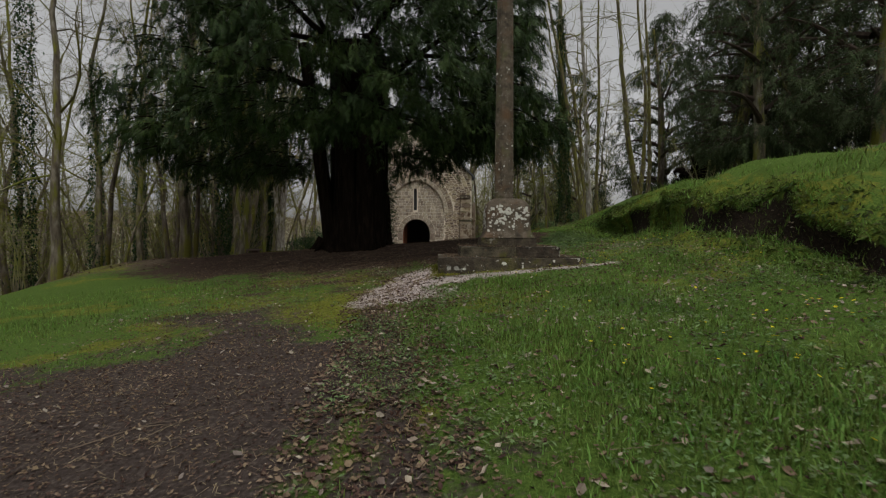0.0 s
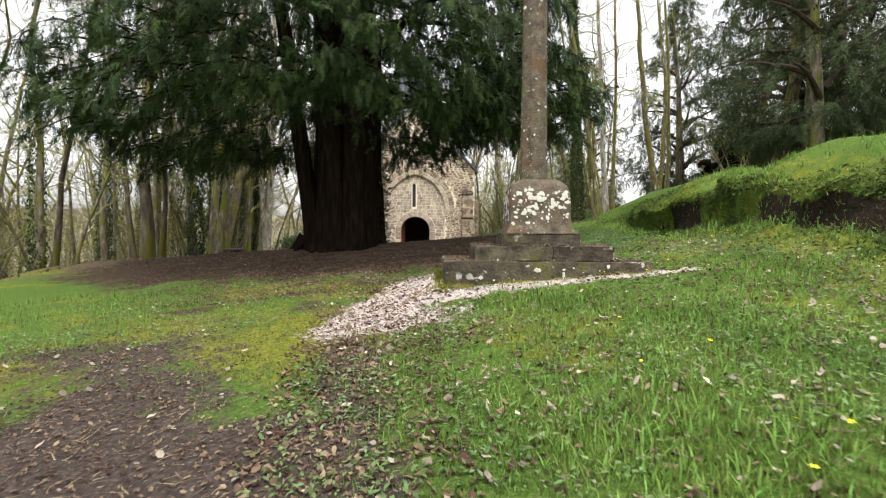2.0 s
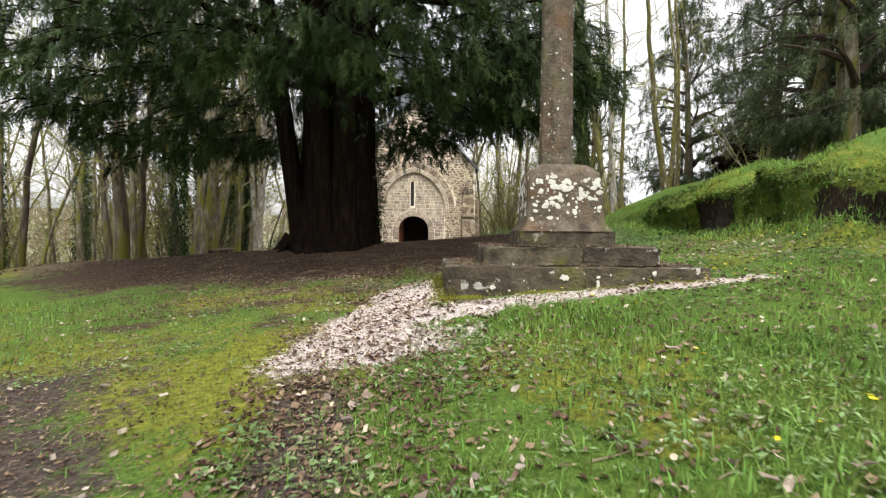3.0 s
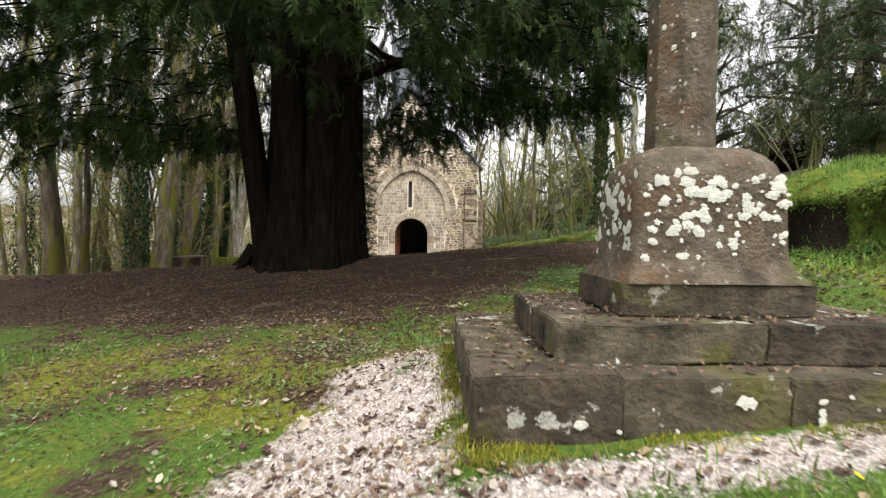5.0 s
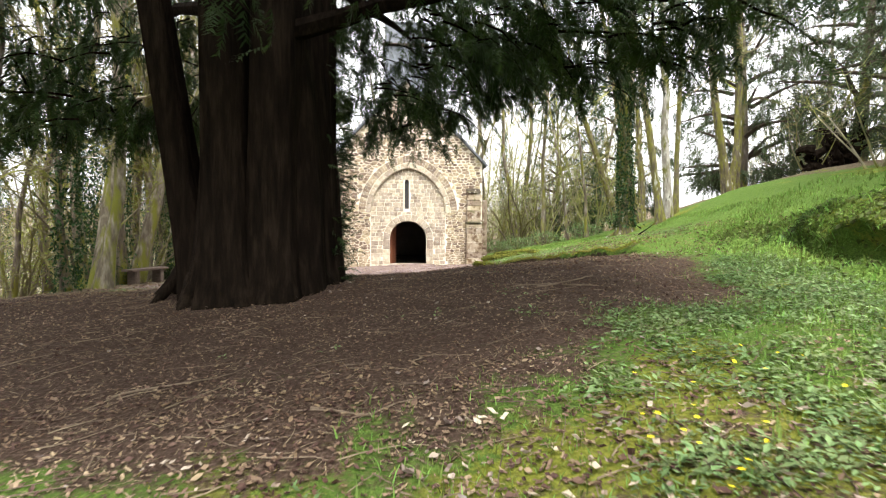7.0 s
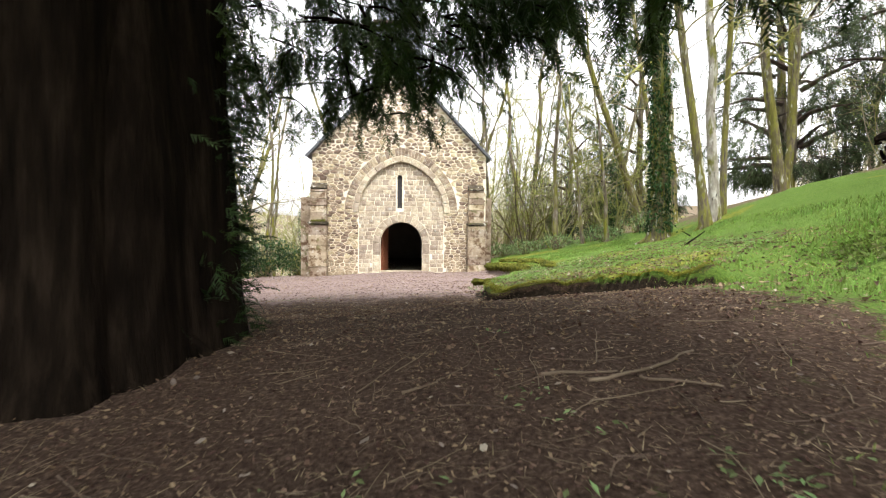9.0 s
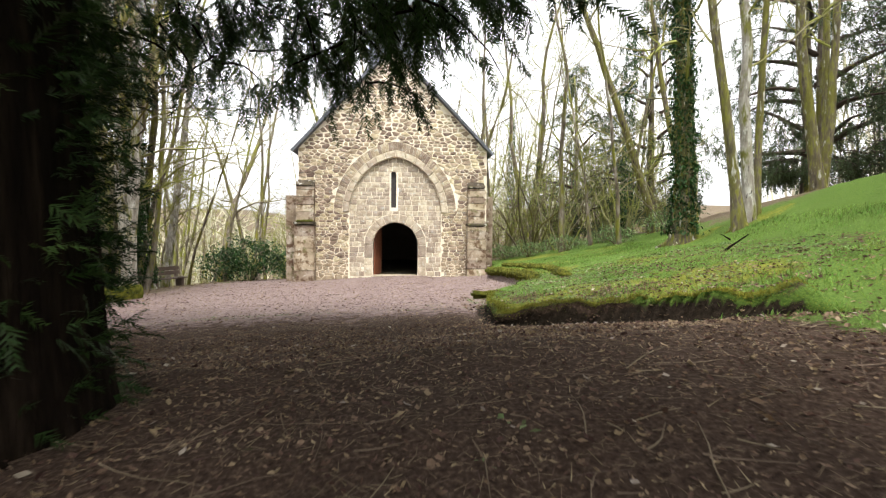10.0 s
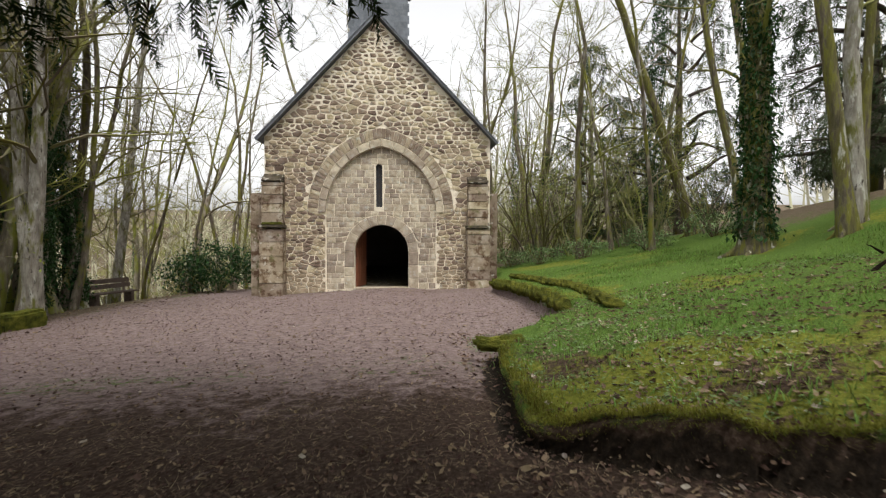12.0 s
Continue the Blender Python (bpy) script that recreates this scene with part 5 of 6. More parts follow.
far = Build()
r = random.Random(55)
for i in range(1100):
    a, d = r.uniform(-1.9, 1.9), r.uniform(34, 150) if i > 300 else r.uniform(30, 70)
    x, y = d * math.sin(a), -8 + d * math.cos(a)
    if math.hypot(x, y + 10) < 34 or sky_gap(x, y):
        continue
    z, H = hz(x, y), r.uniform(7, 13)
    tp = wander(r, (x, y, z - 0.3), (r.gauss(0, 0.08), 0, 1), H, 4, 0.06)
    w = 0.10 + d * 0.0012
    tube(far, tp, np.linspace(w, 0.03, 5), 3, 0, 0, False)
    for k in range(10):
        p = tp[r.randint(1, 4)] + (tp[0] - tp[1]) * r.random() * 0.9
        sp = wander(r, p, (r.gauss(0, 0.8), r.gauss(0, 0.8), r.uniform(0.3, 1.1)), r.uniform(1.5, 4.5), 2, 0.2)
        tube(far, sp, [0.035 + d * 0.0004, 0.025 + d * 0.0003, 0.012], 3, 0, 0, False)
tagged(new("far_wood", far.mesh("far_wood", M_HAZYFAR)), "distant leafless woodland on the far hillside, paled by painted haze", "woodland", kind="stuff")

# ---- mossy edging of the lawn ----
EDGE = [(3.5, -1.9), (3.52, -4.0), (3.55, -6.0), (3.48, -8.0), (3.25, -9.7)]
INNER = [(4.0, -2.4), (4.05, -5.0), (3.95, -8.0), (3.75, -9.6), (3.5, -10.9)]
NOSE = [(1.85, -11.5), (1.66, -12.3), (1.58, -13.2), (1.53, -13.85), (1.68, -14.3), (2.1, -14.65), (2.6, -15.05), (3.05, -15.4), (3.6, -15.95), (4.2, -16.35), (4.9, -16.8)]


def kerb_stone(x, y, z, yaw, L, w, h, seed):
    b = box_bm(L, w, h, min(w, h) * 0.32, 0.03, 2, seed)
    for f in b.faces:
        f.smooth = True
    me = bpy.data.meshes.new("kerb_stone")
    b.to_mesh(me)
    b.free()
    me.materials.append(M_MOSS)
    o = tagged(new("kerb_stone", me), "rounded edging stone thick with yellow-green moss", "kerb stone", "mossy lawn edging")
    o.matrix_world = Matrix.Translation((x, y, z)) @ Matrix.Rotation(yaw, 4, 'Z')


def kerb_row(line, step, w, h, lift, seed):
    r = random.Random(seed)
    for (x0, y0), (x1, y1) in zip(line, line[1:]):
        L = math.hypot(x1 - x0, y1 - y0)
        n = max(1, round(L / step))
        yaw = math.atan2(y1 - y0, x1 - x0)
        for i in range(n):
            t = (i + 0.5) / n
            x, y = x0 + (x1 - x0) * t + r.gauss(0, 0.015), y0 + (y1 - y0) * t + r.gauss(0, 0.015)
            nx_, ny_ = math.cos(yaw - math.pi / 2), math.sin(yaw - math.pi / 2)
            zz = max(hz(x + 0.15 * nx_, y + 0.15 * ny_), hz(x - 0.15 * nx_, y - 0.15 * ny_))
            hh = h * r.uniform(0.85, 1.2)
            kerb_stone(x, y, zz - hh + lift, yaw + r.gauss(0, 0.05), L / n * (r.uniform(1.0, 1.08) if h > 0.12 else r.uniform(1.05, 1.35)), w * r.uniform(0.85, 1.15), hh, r.randrange(999))


kerb_row(EDGE, 0.55, 0.24, 0.24, 0.03, 1)
kerb_row(INNER, 0.6, 0.22, 0.16, 0.09, 2)
kerb_stone(1.85, -11.55, hz(1.95, -11.7) - 0.04, 0.15, 0.62, 0.15, 0.13, 71)
kerb_stone(1.80, -11.95, hz(1.95, -12.0) - 0.05, 0.05, 0.55, 0.14, 0.12, 72)


# ---- benches and blocks at the edge of the wood ----
def garden_bench(x, y, yaw, label):
    e = tagged(new("bench"), label, "bench")
    e.matrix_world = Matrix.Translation((x, y, hz(x, y) - 0.02)) @ Matrix.Rotation(yaw, 4, 'Z')
    for k in range(3):
        part("seat_plank", box_bm(1.7, 0.13, 0.045, 0.008), M_BENCH, e).location = (0, -0.16 + k * 0.15, 0.43)
    for k in range(2):
        o = part("back_plank", box_bm(1.7, 0.035, 0.16, 0.008), M_BENCH, e)
        o.matrix_local = Matrix.Translation((0, 0.27 + 0.04 * k, 0.58 + k * 0.19)) @ Matrix.Rotation(radians(-12), 4, 'X')
    for sx in (-0.62, 0.62):
        part("leg", box_bm(0.12, 0.42, 0.44, 0.012), M_BENCH, e).location = (sx, 0, 0)
        o = part("back_post", box_bm(0.09, 0.06, 0.5, 0.01), M_BENCH, e)
        o.matrix_local = Matrix.Translation((sx, 0.26, 0.42)) @ Matrix.Rotation(radians(-12), 4, 'X')
    return e


garden_bench(-9.7, 1.6, radians(62), "weathered wooden bench with plank back facing the path")
sb_ = tagged(new("bench"), "low backless bench of dark weathered timber", "bench")
sb_.matrix_world = Matrix.Translation((-8.3, -8.9, hz(-8.3, -8.9) - 0.02)) @ Matrix.Rotation(radians(75), 4, 'Z')
part("seat", box_bm(1.5, 0.4, 0.07, 0.012, 0.006), M_BENCH, sb_).location = (0, 0, 0.42)
for sx in (-0.5, 0.5):
    part("leg", box_bm(0.16, 0.32, 0.43, 0.02), M_BENCH, sb_).location = (sx, 0, 0)
for k, (x, y, yaw, L) in enumerate(((-7.5, -7.2, 1.15, 1.1), (-7.45, -5.9, 1.35, 1.0))):
    b = box_bm(L, 0.5, 0.42, 0.05, 0.02, 3, k)
    me = bpy.data.meshes.new("stone_block")
    b.to_mesh(me)
    b.free()
    me.materials.append(M_MOSS)
    o = tagged(new("stone_block", me), "squared stone block covered in yellow moss", "stone block", "mossy blocks by the path")
    o.matrix_world = Matrix.Translation((x, y, hz(x, y) - 0.04)) @ Matrix.Rotation(yaw, 4, 'Z')

# upturned stump high on the slope
stump = tagged(new("uprooted_stump"), "dark upturned tree stump with tangled roots on the slope", "stump")
SX, SY = 13.9, -9.8
r = random.Random(6)
for k in range(40):
    b = Build()
    d = (r.gauss(0, 1), r.gauss(0, 0.5), r.gauss(0.25, 0.6))
    tube(b, wander(r, (SX + r.gauss(0, 0.35), SY, hz(SX, SY) + r.uniform(-0.1, 1.1)), d / np.linalg.norm(d), r.uniform(0.5, 1.1), 6, 0.55), np.linspace(r.uniform(0.1, 0.26), 0.03, 7), 7)
    part("root", b, M_YEWBARK, stump)

# crooked dead branch standing in the lawn
fb = Build()
r = random.Random(2)
tube(fb, wander(r, (6.05, -11.8, hz(6.05, -11.8) - 0.08), (0.5, -0.1, 0.85), 0.62, 5, 0.12), np.linspace(0.028, 0.01, 6), 6)
tube(fb, wander(r, (6.22, -11.84, hz(6.05, -11.8) + 0.22), (-0.3, 0, 0.7), 0.2, 4, 0.2), np.linspace(0.018, 0.005, 5), 5)
tagged(new("dead_branch", fb.mesh("dead_branch", M_YEWBARK)), "short dark dead branch stuck upright in the grass", "branch")


# ---- ground litter and growth ----
def scatter(n, x0, x1, y0, y1, g):
    return g.uniform(x0, x1, n), g.uniform(y0, y1, n)


def clear_of_cross(x, y):
    return ~((np.abs(x - CXP) < 1.2) & (np.abs(y - CYP) < 0.80))


g = np.random.default_rng(42)
BLADE = (np.array([[0, -0.06, 0], [0, 0.06, 0], [0.12, 0.045, 0.55], [0.12, -0.045, 0.55], [0.38, 0, 1.0]]), np.array([[0, 1, 2], [0, 2, 3], [3, 2, 4]]))
grass_b = Build()
for x0, x1, y0, y1, n, hgt in ((-1.2, 4.6, -33.5, -26.5, 90000, 0.058), (-1.4, 4.6, -33.5, -26.2, 130000, 0.03), (-0.8, 6.0, -26.5, -20, 52000, 0.048), (1.0, 8.5, -20, -14, 36000, 0.05), (-8.5, -3.5, -33, -23, 26000, 0.06),
                               (1.6, 8.5, -15.5, -1.5, 120000, 0.05), (4.0, 12, -30, -14, 36000, 0.10), (-4, -0.8, -29, -23, 16000, 0.035)):
    x, y = scatter(n, x0, x1, y0, y1, g)
    t, li, wh, pi, mo, wo = zones(x, y)
    keep = (g.random(n) > np.maximum.reduce([t * 1.05, li * 1.1, wh * 1.2, pi * 1.3, mo * 0.55, wo * 0.9])) & clear_of_cross(x, y)
    keep &= g.random(n) < 0.55 + 0.6 * vnoise(x, y, 1.3, 71)
    x, y = x[keep], y[keep]
    k = len(x)
    stamp(grass_b, *BLADE, np.stack([x, y, height(x, y) - 0.005], 1), turns(g.uniform(0, 6.28, k), g.normal(0.25, 0.35, k)), hgt * g.uniform(0.4, 1.4, k) * (1 + 0.5 * vnoise(x, y, 0.8, 72)))
n = 30000
y = g.uniform(-34, -15.5, n)
d = g.normal(0.25, 0.35, n)
x = bank_foot(y) + d + 0.25 * vnoise(y * 0 + 3, y, 1.2, 75)
clump = (vnoise(x, y, 2.2, 76) + 0.4 * g.normal(0, 1, n) > -0.1) & (shaded_soil(x, y) < 0.5 + 0.9 * g.random(n))
x, y = x[clump], y[clump]
k = len(x)
ux, uy = undercut(x, y)
stamp(grass_b, *BLADE, np.stack([x + ux, y + uy, height(x, y) - 0.01], 1), turns(g.normal(3.14, 0.8, k), g.normal(1.1, 0.5, k)), g.uniform(0.05, 0.17, k))
tagged(new("grass", grass_b.mesh("grass", M_GRASS)), "short spring grass blades", "grass", kind="stuff")

DEAD = (np.array([[-0.5, 0, 0.12], [-0.15, 0.28, 0.02], [0.25, 0.3, 0.10], [0.55, 0, 0.05], [0.2, -0.3, 0.14], [-0.2, -0.26, 0.0], [0.05, 0, -0.05]]),
        np.array([[6, 0, 1], [6, 1, 2], [6, 2, 3], [6, 3, 4], [6, 4, 5], [6, 5, 0]]))
dead_b = Build()
for x0, x1, y0, y1, n, sz, want in ((-6, 0.6, -33.8, -24, 42000, 0.024, 0), (-1.5, 5, -33, -22, 9500, 0.045, 3), (-6, 4, -24, -14, 36000, 0.028, 1), (-8, 3.5, -16.5, 0, 20000, 0.034, 4), (-2, 4.8, -18.5, -14.0, 1700, 0.05, 4), (1.4, 7, -17, -9.5, 5600, 0.05, 5), (-4.6, -0.4, -28.5, -23, 5200, 0.024, 7), (-1.7, 0.0, -27.6, -25.6, 1800, 0.034, 8), (-1.6, -0.5, -31.5, -27.3, 2600, 0.04, 8), (-4.0, 1.5, -24.8, -21.5, 8000, 0.032, 8), (-1.2, 3.2, -27.3, -26.0, 1500, 0.03, 8), (-16, -6.5, -20, 8, 5000, 0.07, 6),
                                    (-0.3, 2.1, -26.1, -23.8, 3000, 0.025, 9)):
    x, y = scatter(n, x0, x1, y0, y1, g)
    t, li, wh, pi, mo, wo = zones(x, y)
    z = height(x, y)
    if want == 0:
        keep = g.random(n) < 0.10 + 0.85 * t
    elif want == 1:
        keep = g.random(n) < 0.2 + 0.6 * li
    elif want == 9:
        ax, ay = np.abs(x - CXP), np.abs(y - CYP)
        upper = (ax < 0.80) & (ay < 0.54)
        keep = (ax < 1.12) & (ay < 0.70) & ~((ax < 0.47) & (ay < 0.34))
        z = np.where(upper, 1.077, 0.912)
    else:
        keep = g.random(n) < 0.75
    if want != 9:
        keep &= clear_of_cross(x, y)
    x, y, z = x[keep], y[keep], z[keep]
    k = len(x)
    stamp(dead_b, *DEAD, np.stack([x, y, z + 0.012], 1), turns(g.uniform(0, 6.28, k), g.normal(0, 0.28, k), g.normal(0, 0.28, k)), (sz * g.uniform(0.5, 1.5, k))[:, None] * np.stack([np.ones(k), g.uniform(0.35, 1.1, k), g.uniform(0.5, 2.2, k)], 1))
tagged(new("fallen_leaves", dead_b.mesh("fallen_leaves", M_DEADLEAF)), "scattered curled brown and grey dead leaves", "leaves", kind="stuff")

pale_b = Build()
x, y = scatter(3200, -1.6, 5.0, -33.2, -22.5, g)
keep = (vnoise(x, y, 1.4, 111) + 0.4 * g.normal(0, 1, len(x)) > -0.1) & clear_of_cross(x, y)
x, y = x[keep], y[keep]
k = len(x)
stamp(pale_b, *DEAD, np.stack([x, y, height(x, y) + 0.025], 1), turns(g.uniform(0, 6.28, k), g.normal(0, 0.35, k), g.normal(0, 0.35, k)),
      (0.05 * g.uniform(0.5, 1.5, k))[:, None] * np.stack([np.ones(k), g.uniform(0.4, 1.1, k), g.uniform(0.6, 2.4, k)], 1))
M_PALELEAF = leafy("bleached_leaves", [(0.22, 0.165, 0.125), (0.46, 0.40, 0.33)], 0.8, 0.2, 0.5)
tagged(new("bleached_leaves", pale_b.mesh("bleached_leaves", M_PALELEAF)), "pale bleached dead leaves lying in the grass", "leaves", kind="stuff")

herb_b = Build()
for x0, x1, y0, y1, n in ((-1.5, 4.5, -33, -23, 17000), (0.2, 4.5, -23.5, -18, 14000), (-5, 0, -27, -20, 4000), (1.6, 7, -16, -10, 6000)):
    x, y = scatter(n, x0, x1, y0, y1, g)
    t, li, wh, pi, mo, wo = zones(x, y)
    keep = (vnoise(x, y, 1.1, 81) + 0.5 * vnoise(x, y, 3, 82) + g.normal(0, 0.2, n) - 1.2 * li - 0.6 * wh > 0.0) & clear_of_cross(x, y)
    x, y = x[keep], y[keep]
    for m in range(3):
        k = len(x)
        leaf_x, leaf_y = x + g.normal(0, 0.03, k), y + g.normal(0, 0.03, k)
        stamp(herb_b, *LEAF, np.stack([leaf_x, leaf_y, height(leaf_x, leaf_y) + g.uniform(0.01, 0.05, k)], 1), turns(g.uniform(0, 6.28, k), g.normal(-0.1, 0.3, k), g.normal(0, 0.3, k)), g.uniform(0.018, 0.05, k) * (1.4 if y0 == -23.5 else 1.0))
tagged(new("low_herbs", herb_b.mesh("low_herbs", M_HERB)), "low green clover and ground ivy leaves", "herbs", kind="stuff")

PETAL = (np.array([[0, 0, 0]] + [[math.cos(a) * (1 if i % 2 else 0.6), math.sin(a) * (1 if i % 2 else 0.6), 0.25] for i, a in enumerate(np.linspace(0, 2 * math.pi, 13)[:-1])]),
         np.array([[0, i + 1, (i + 1) % 12 + 1] for i in range(12)]))
fl = Build()
x, y = scatter(420, 0.6, 4.4, -32, -22, g)
keep = (vnoise(x, y, 0.7, 91) + 0.5 * vnoise(x, y, 2.5, 92) > 0.15) & clear_of_cross(x, y)
x, y = x[keep], y[keep]
stamp(fl, *PETAL, np.stack([x, y, height(x, y) + 0.06], 1), turns(g.uniform(0, 6.28, len(x)), g.normal(0, 0.3, len(x))), g.uniform(0.012, 0.02, len(x)))
tagged(new("yellow_flowers", fl.mesh("yellow_flowers", M_FLOWER)), "small yellow celandine flowers in the grass", "flowers", kind="stuff")

tw = Build()
r = random.Random(14)
for i in range(1300):
    x, y = r.uniform(-5, 3.6), r.uniform(-24, -16.2)
    if i > 1150:
        x, y = r.uniform(-5, 3), r.uniform(-33, -24)
        if abs(x - CXP) < 1.3 and abs(y - CYP) < 1.3:
            continue
    L = r.choice((0.1, 0.15, 0.2, 0.3, 0.5)) * r.uniform(0.7, 1.3)
    a = r.gauss(0.2, 0.9)
    p = wander(r, (x, y, 0), (math.cos(a), math.sin(a), 0), L, 4, 0.16)
    p[:, 2] = height(p[:, 0], p[:, 1]) + 0.012
    tube(tw, p, np.linspace(0.0035, 0.0015, 5) * r.uniform(0.5, 1.6), 3)
tagged(new("fallen_twigs", tw.mesh("fallen_twigs", M_TWIG)), "dry broken twigs lying on the litter", "twigs", kind="stuff")

peb = Build()
x, y = scatter(60000, -2.2, 3.6, -27.6, -23.6, g)
_, _, wh, _, _, _ = zones(x, y)
keep = (g.random(len(x)) < wh * 1.3 - 0.45 + 0.35 * vnoise(x, y, 2.5, 35)) & clear_of_cross(x, y)
x, y = x[keep][:14000], y[keep][:14000]
OCT = (np.array([[1, 0, 0], [-1, 0, 0], [0, 1, 0], [0, -1, 0], [0, 0, 0.7], [0, 0, -0.5]]), np.array([[0, 2, 4], [2, 1, 4], [1, 3, 4], [3, 0, 4]]))
stamp(peb, *OCT, np.stack([x, y, height(x, y) + 0.002], 1), turns(g.uniform(0, 6.28, len(x)), g.normal(0, 0.3, len(x))), g.uniform(0.005, 0.012, len(x)))
M_PEBBLE = mat("white_chippings", [(0.30, 0.24, 0.22), (0.60, 0.53, 0.50)], 20, 0.9, 0, island=0.3)
tagged(new("gravel", peb.mesh("gravel", M_PEBBLE)), "pale pinkish white stone chippings round the steps", "gravel", kind="stuff")

fib = Build()
FIB = (np.array([[0, -0.03, 0], [0, 0.03, 0], [1, 0, 0.06]]), np.array([[0, 1, 2]]))
for x0, x1, y0, y1, n in ((-6.5, 3.6, -23.8, -13, 52000), (-5.5, 0, -33.6, -27, 14000), (-7, 3.3, -14, -4, 7000)):
    x, y = scatter(n, x0, x1, y0, y1, g)
    t, li, wh, pi, mo, wo = zones(x, y)
    keep = (g.random(n) < np.maximum.reduce([li, t * 0.9, pi * 0.8]) + 0.1) & clear_of_cross(x, y) & (lawn_mask(x, y) < 0.05)
    x, y = x[keep], y[keep]
    k = len(x)
    stamp(fib, *FIB, np.stack([x, y, height(x, y) + g.uniform(0.003, 0.012, k)], 1), turns(g.uniform(0, 6.28, k), g.normal(0, 0.15, k)), g.uniform(0.03, 0.11, k))
M_FIBRE = mat("needle_litter", [(0.07, 0.046, 0.03), (0.25, 0.185, 0.13)], 3, 0.95, 0, island=0.75)
tagged(new("needle_litter", fib.mesh("needle_litter", M_FIBRE)), "brown dry needles and leaf fibres strewn on the earth", "litter", kind="stuff")

tuft = Build()
M_MOSSTUFT = leafy("moss_tufts", [(0.10, 0.108, 0.016), (0.23, 0.22, 0.035)], 0.9, 0.25, 0.4)
for line, n, wid, lift in ((NOSE, 34000, 0.075, 0.025), (EDGE, 6000, 0.09, 0.05), (INNER, 5000, 0.08, 0.10)):
    pl = np.array(line)
    seg = np.r_[0, np.cumsum(np.hypot(*np.diff(pl, axis=0).T))]
    q = g.uniform(0, seg[-1], n)
    x, y = np.interp(q, seg, pl[:, 0]) + g.normal(0.03, wid, n), np.interp(q, seg, pl[:, 1]) + g.normal(0.03, wid, n)
    m_in = lawn_mask(x, y)
    x, y = x[m_in > 0.6], y[m_in > 0.6]
    k = len(x)
    stamp(tuft, *BLADE, np.stack([x, y, height(x + 0.07, y + 0.10) + lift * g.uniform(-0.3, 1.0, k) + 0.02 * vnoise(x, y, 6, 96)], 1), turns(g.uniform(0, 6.28, k), g.normal(0.7, 0.5, k)), g.uniform(0.015, 0.05, k))
x, y = scatter(26000, -4.6, 0, -28.5, -22.5, g)
t, li, wh, pi, mo, wo = zones(x, y)
keep = (g.random(len(x)) < mo * (1 - t) * (1 - li) * 0.8) & clear_of_cross(x, y)
x, y = x[keep], y[keep]
k = len(x)
stamp(tuft, *BLADE, np.stack([x, y, height(x, y) - 0.003], 1), turns(g.uniform(0, 6.28, k), g.normal(0.5, 0.5, k)), g.uniform(0.012, 0.035, k))
x, y = -0.30 + g.normal(0, 0.06, 1500), g.uniform(-26.12, -24.5, 1500)
x2, y2 = g.uniform(-0.3, 0.5, 500), -26.08 + g.normal(0, 0.025, 500)
x, y = np.r_[x, x2], np.r_[y, y2]
keep = clear_of_cross(x, y) | (x < -0.26)
x, y = x[keep], y[keep]
k = len(x)
stamp(tuft, *BLADE, np.stack([x, y, height(x, y) + 0.02], 1), turns(g.uniform(0, 6.28, k), g.normal(0.4, 0.5, k)), g.uniform(0.02, 0.05, k))
tagged(new("moss_tufts", tuft.mesh("moss_tufts", M_MOSSTUFT)), "short yellow-green moss tufts on edging and turf", "moss", kind="stuff")

# pale weathered leaves lying in the turf
pale = Build()
for x0, x1, y0, y1, n in ((-5, 5, -33.5, -24, 1200), (-4, 4, -24, -15, 300), (1.6, 6, -16, -9, 320), (-6, 3, -16, -4, 160)):
    x, y = scatter(n, x0, x1, y0, y1, g)
    keep = clear_of_cross(x, y)
    x, y = x[keep], y[keep]
    k = len(x)
    stamp(pale, *DEAD, np.stack([x, y, height(x, y) + 0.025], 1), turns(g.uniform(0, 6.28, k), g.normal(0, 0.3, k), g.normal(0, 0.3, k)), g.uniform(0.02, 0.06, k))
M_PALELEAF = leafy("bleached_leaves", [(0.20, 0.165, 0.13), (0.38, 0.335, 0.29)], 0.8, 0.2, 0.4)
tagged(new("bleached_leaves", pale.mesh("bleached_leaves", M_PALELEAF)), "pale bleached dead leaves in the turf", "leaves", kind="stuff")


def fallen_branch(points, r0, material, label):
    """A bare stick lying on the ground."""
    p = np.array(points, float)
    t = np.linspace(0, len(p) - 1, 9)
    x, y = np.interp(t, range(len(p)), p[:, 0]) + g.normal(0, 0.012, 9), np.interp(t, range(len(p)), p[:, 1]) + g.normal(0, 0.012, 9)
    b = Build()
    tube(b, np.stack([x, y, height(x, y) + r0 * 0.8], 1), np.linspace(r0, r0 * 0.45, 9), 7, 0, 0.06)
    tagged(new("fallen_branch", b.mesh("fallen_branch", material, True)), label, "branch", "sticks under the yew")


DRY = "dry bare stick lying on the needle litter"
fallen_branch([(0.95, -19.11), (1.39, -19.17)], 0.013, M_TWIG, DRY)
fallen_branch([(1.46, -19.30), (1.84, -19.52)], 0.012, M_TWIG, DRY)
fallen_branch([(1.19, -19.26), (1.55, -19.22), (1.95, -19.05)], 0.014, M_TWIG, "pale broken branch lying on the needle litter")
fallen_branch([(0.13, -19.20), (0.37, -19.05)], 0.009, M_TWIG, DRY)
fallen_branch([(-0.94, -22.19), (-0.63, -22.32), (-0.30, -22.15)], 0.009, M_TWIG, DRY)
fallen_branch([(-2.4, -21.6), (-1.7, -21.4)], 0.010, M_TWIG, DRY)

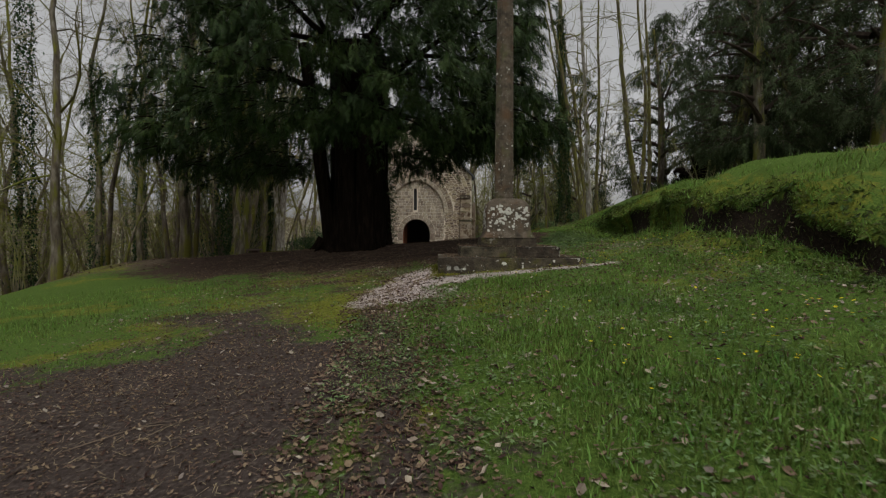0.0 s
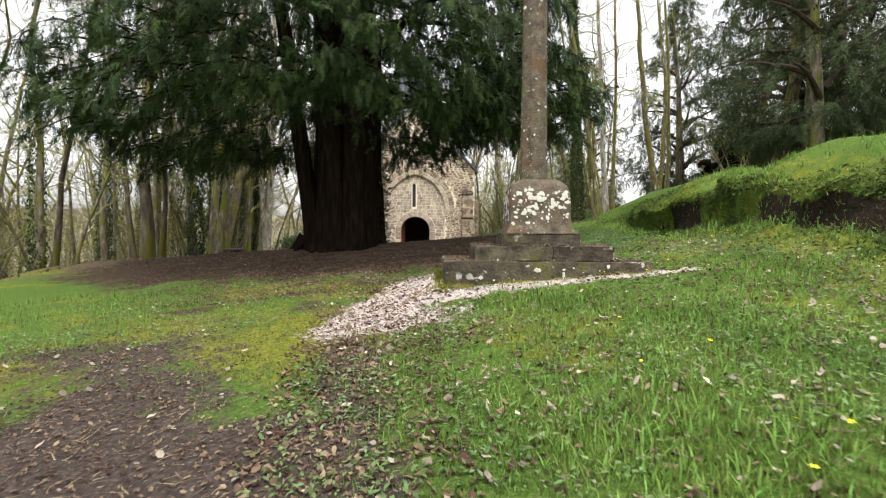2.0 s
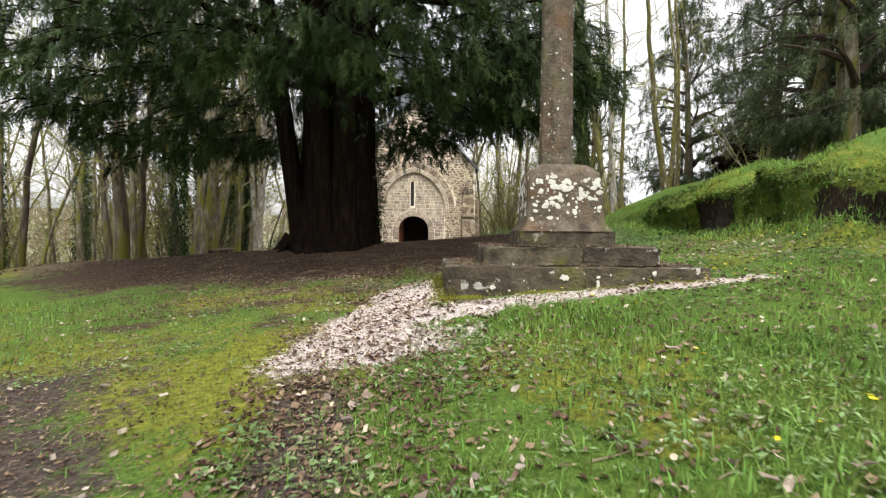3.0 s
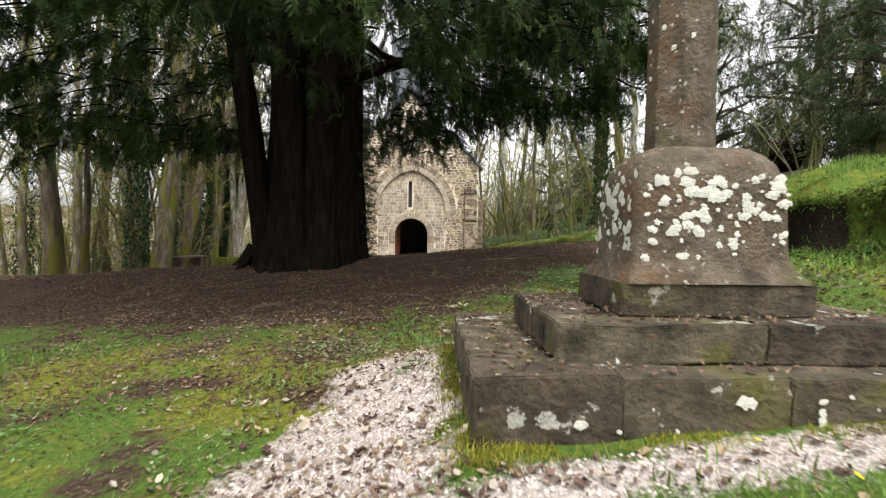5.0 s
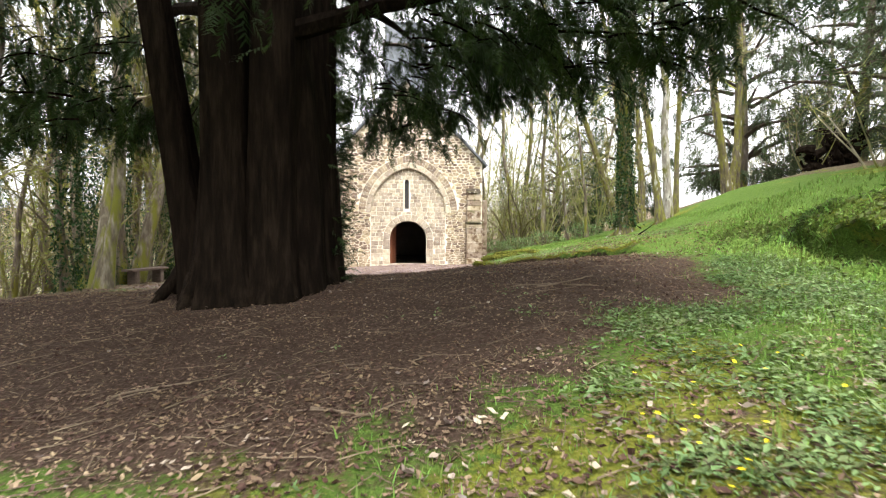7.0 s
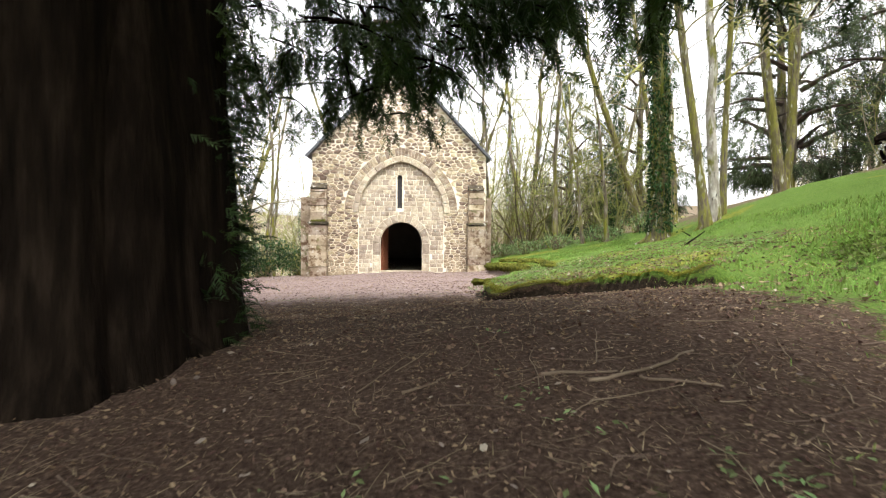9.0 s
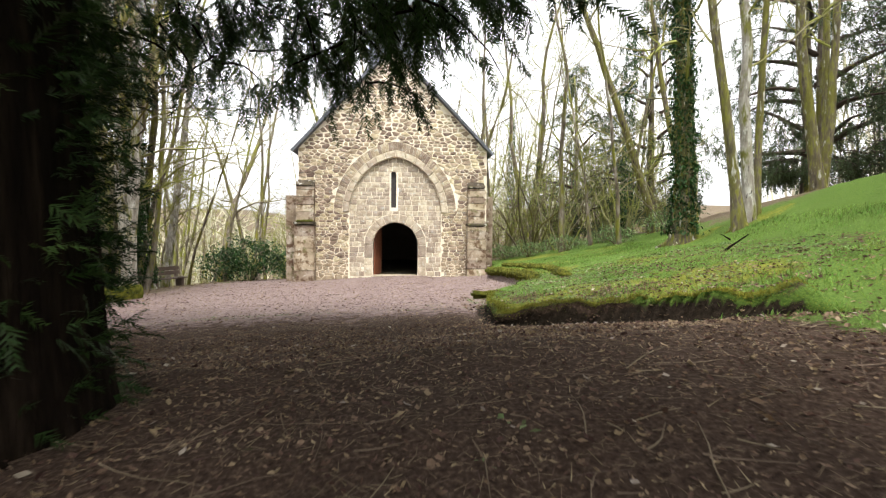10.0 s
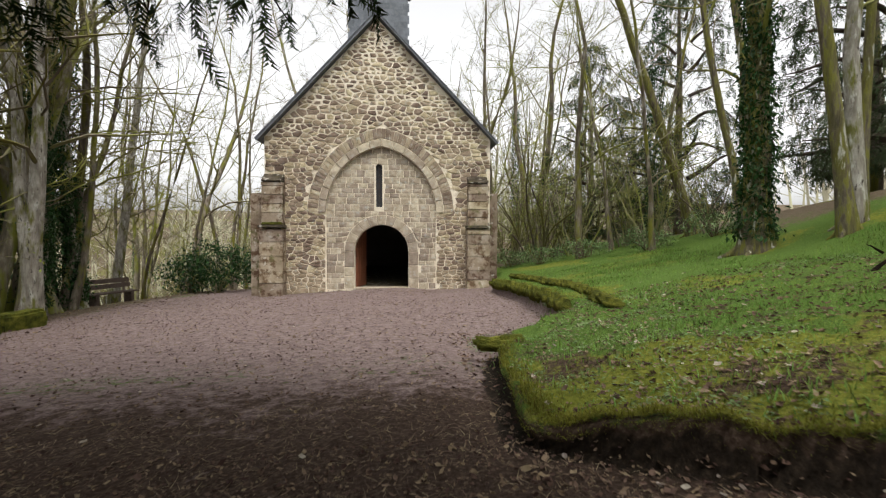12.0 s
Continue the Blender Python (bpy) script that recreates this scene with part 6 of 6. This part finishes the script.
# ivy and ferny growth on the face of the bank
face_b = Build()
n = 30000
y = g.uniform(-34, -15.8, n)
x = bank_foot(y) + g.normal(0.25, 0.4, n)
keep = (vnoise(x, y, 1.4, 95) + 0.4 * g.normal(0, 1, n) > -0.05) & (shaded_soil(x, y) < 0.5 + 1.0 * g.random(n))
x, y = x[keep], y[keep]
k = len(x)
ux, uy = undercut(x, y)
stamp(face_b, *LEAF, np.stack([x + ux, y + uy, height(x, y) + g.uniform(0.0, 0.07, k)], 1), turns(g.normal(3.14, 0.9, k), g.normal(0.7, 0.5, k), g.normal(0, 0.5, k)), g.uniform(0.03, 0.12, k))
M_FERN = leafy("bank_growth", [(0.022, 0.042, 0.010), (0.10, 0.125, 0.025)], 0.6, 0.2, 0.6)
tagged(new("bank_growth", face_b.mesh("bank_growth", M_FERN)), "ivy and small ferns hanging on the mossy bank", "ground plants", kind="stuff")

# ---- moss: fine shoots on the lawn edge, the bank's lip, the damp ground and the foot of the steps ----
moss_b = Build()


def moss_shoots(x, y, size, lean_az=None, lean=0.0):
    k = len(x)
    ux, uy = undercut(x, y)
    az = g.uniform(0, 6.28, k) if lean_az is None else lean_az + g.normal(0, 0.7, k)
    stamp(moss_b, *BLADE, np.stack([x + ux, y + uy, height(x, y) - 0.004], 1), turns(az, g.normal(0.35 + lean, 0.35, k)), size * g.uniform(0.5, 1.4, k))


n = 110000
x, y = scatter(n, 1.3, 5.2, -17.0, -10.8, g)
d = np.minimum(x - lawn_left(y), y - lawn_front(x))
keep = (d > 0.08) & (d < 0.34 + 0.2 * vnoise(x, y, 1.9, 101))
moss_shoots(x[keep], y[keep], 0.02, np.where((x - lawn_left(y))[keep] < (y - lawn_front(x))[keep], 3.14, 4.4), 0.5)
n = 70000
x, y = scatter(n, 1.4, 7.0, -16.5, -9.5, g)
keep = (np.minimum(x - lawn_left(y), y - lawn_front(x)) > 0.2) & (vnoise(x, y, 1.5, 103) + 0.5 * vnoise(x, y, 4, 104) + 0.2 * g.normal(0, 1, n) > 0.15)
moss_shoots(x[keep], y[keep], 0.02)
n = 60000
x, y = scatter(n, -5.0, 1.8, -28.5, -21.8, g)
t, li, wh, pi, mo, wo = zones(x, y)
keep = (mo + 0.35 * vnoise(x, y, 2.1, 105) + 0.4 * vnoise(x, y, 5.5, 106) > 0.75 + 0.6 * li + wh + 0.4 * t) & clear_of_cross(x, y)
moss_shoots(x[keep], y[keep], 0.022)
n = 40000
y = g.uniform(-33, -16.2, n)
x = bank_foot(y) + g.uniform(-0.1, 1.1, n)
f = bank_face(x, y)
keep = (f > 0.85) & (f < 2.0 + 2.5 * vnoise(x, y, 0.9, 107)) & (vnoise(x, y, 1.8, 108) > -0.5)
moss_shoots(x[keep], y[keep], 0.05, 3.14, 0.55)
n = 9000
side = g.random(n) < 0.45
u, off = g.random(n), np.abs(g.normal(0, 0.05, n))
lx = np.where(side, -1.17 - off, -1.17 + 2.34 * u ** 1.8)
ly = np.where(side, -0.75 + 1.5 * u, -0.75 - off)
x, y = CXP + lx * math.cos(CROSS_YAW) - ly * math.sin(CROSS_YAW), CYP + lx * math.sin(CROSS_YAW) + ly * math.cos(CROSS_YAW)
keep = vnoise(x, y, 3.0, 109) > -0.05
moss_shoots(x[keep], y[keep], 0.026)
M_MOSSBLADE = leafy("moss_shoots", [(0.08, 0.092, 0.012), (0.30, 0.29, 0.04)], 0.8, 0.3, 0.5)
tagged(new("moss", moss_b.mesh("moss", M_MOSSBLADE)), "cushions of fine yellow-green moss on turf and soil", "moss", kind="stuff")
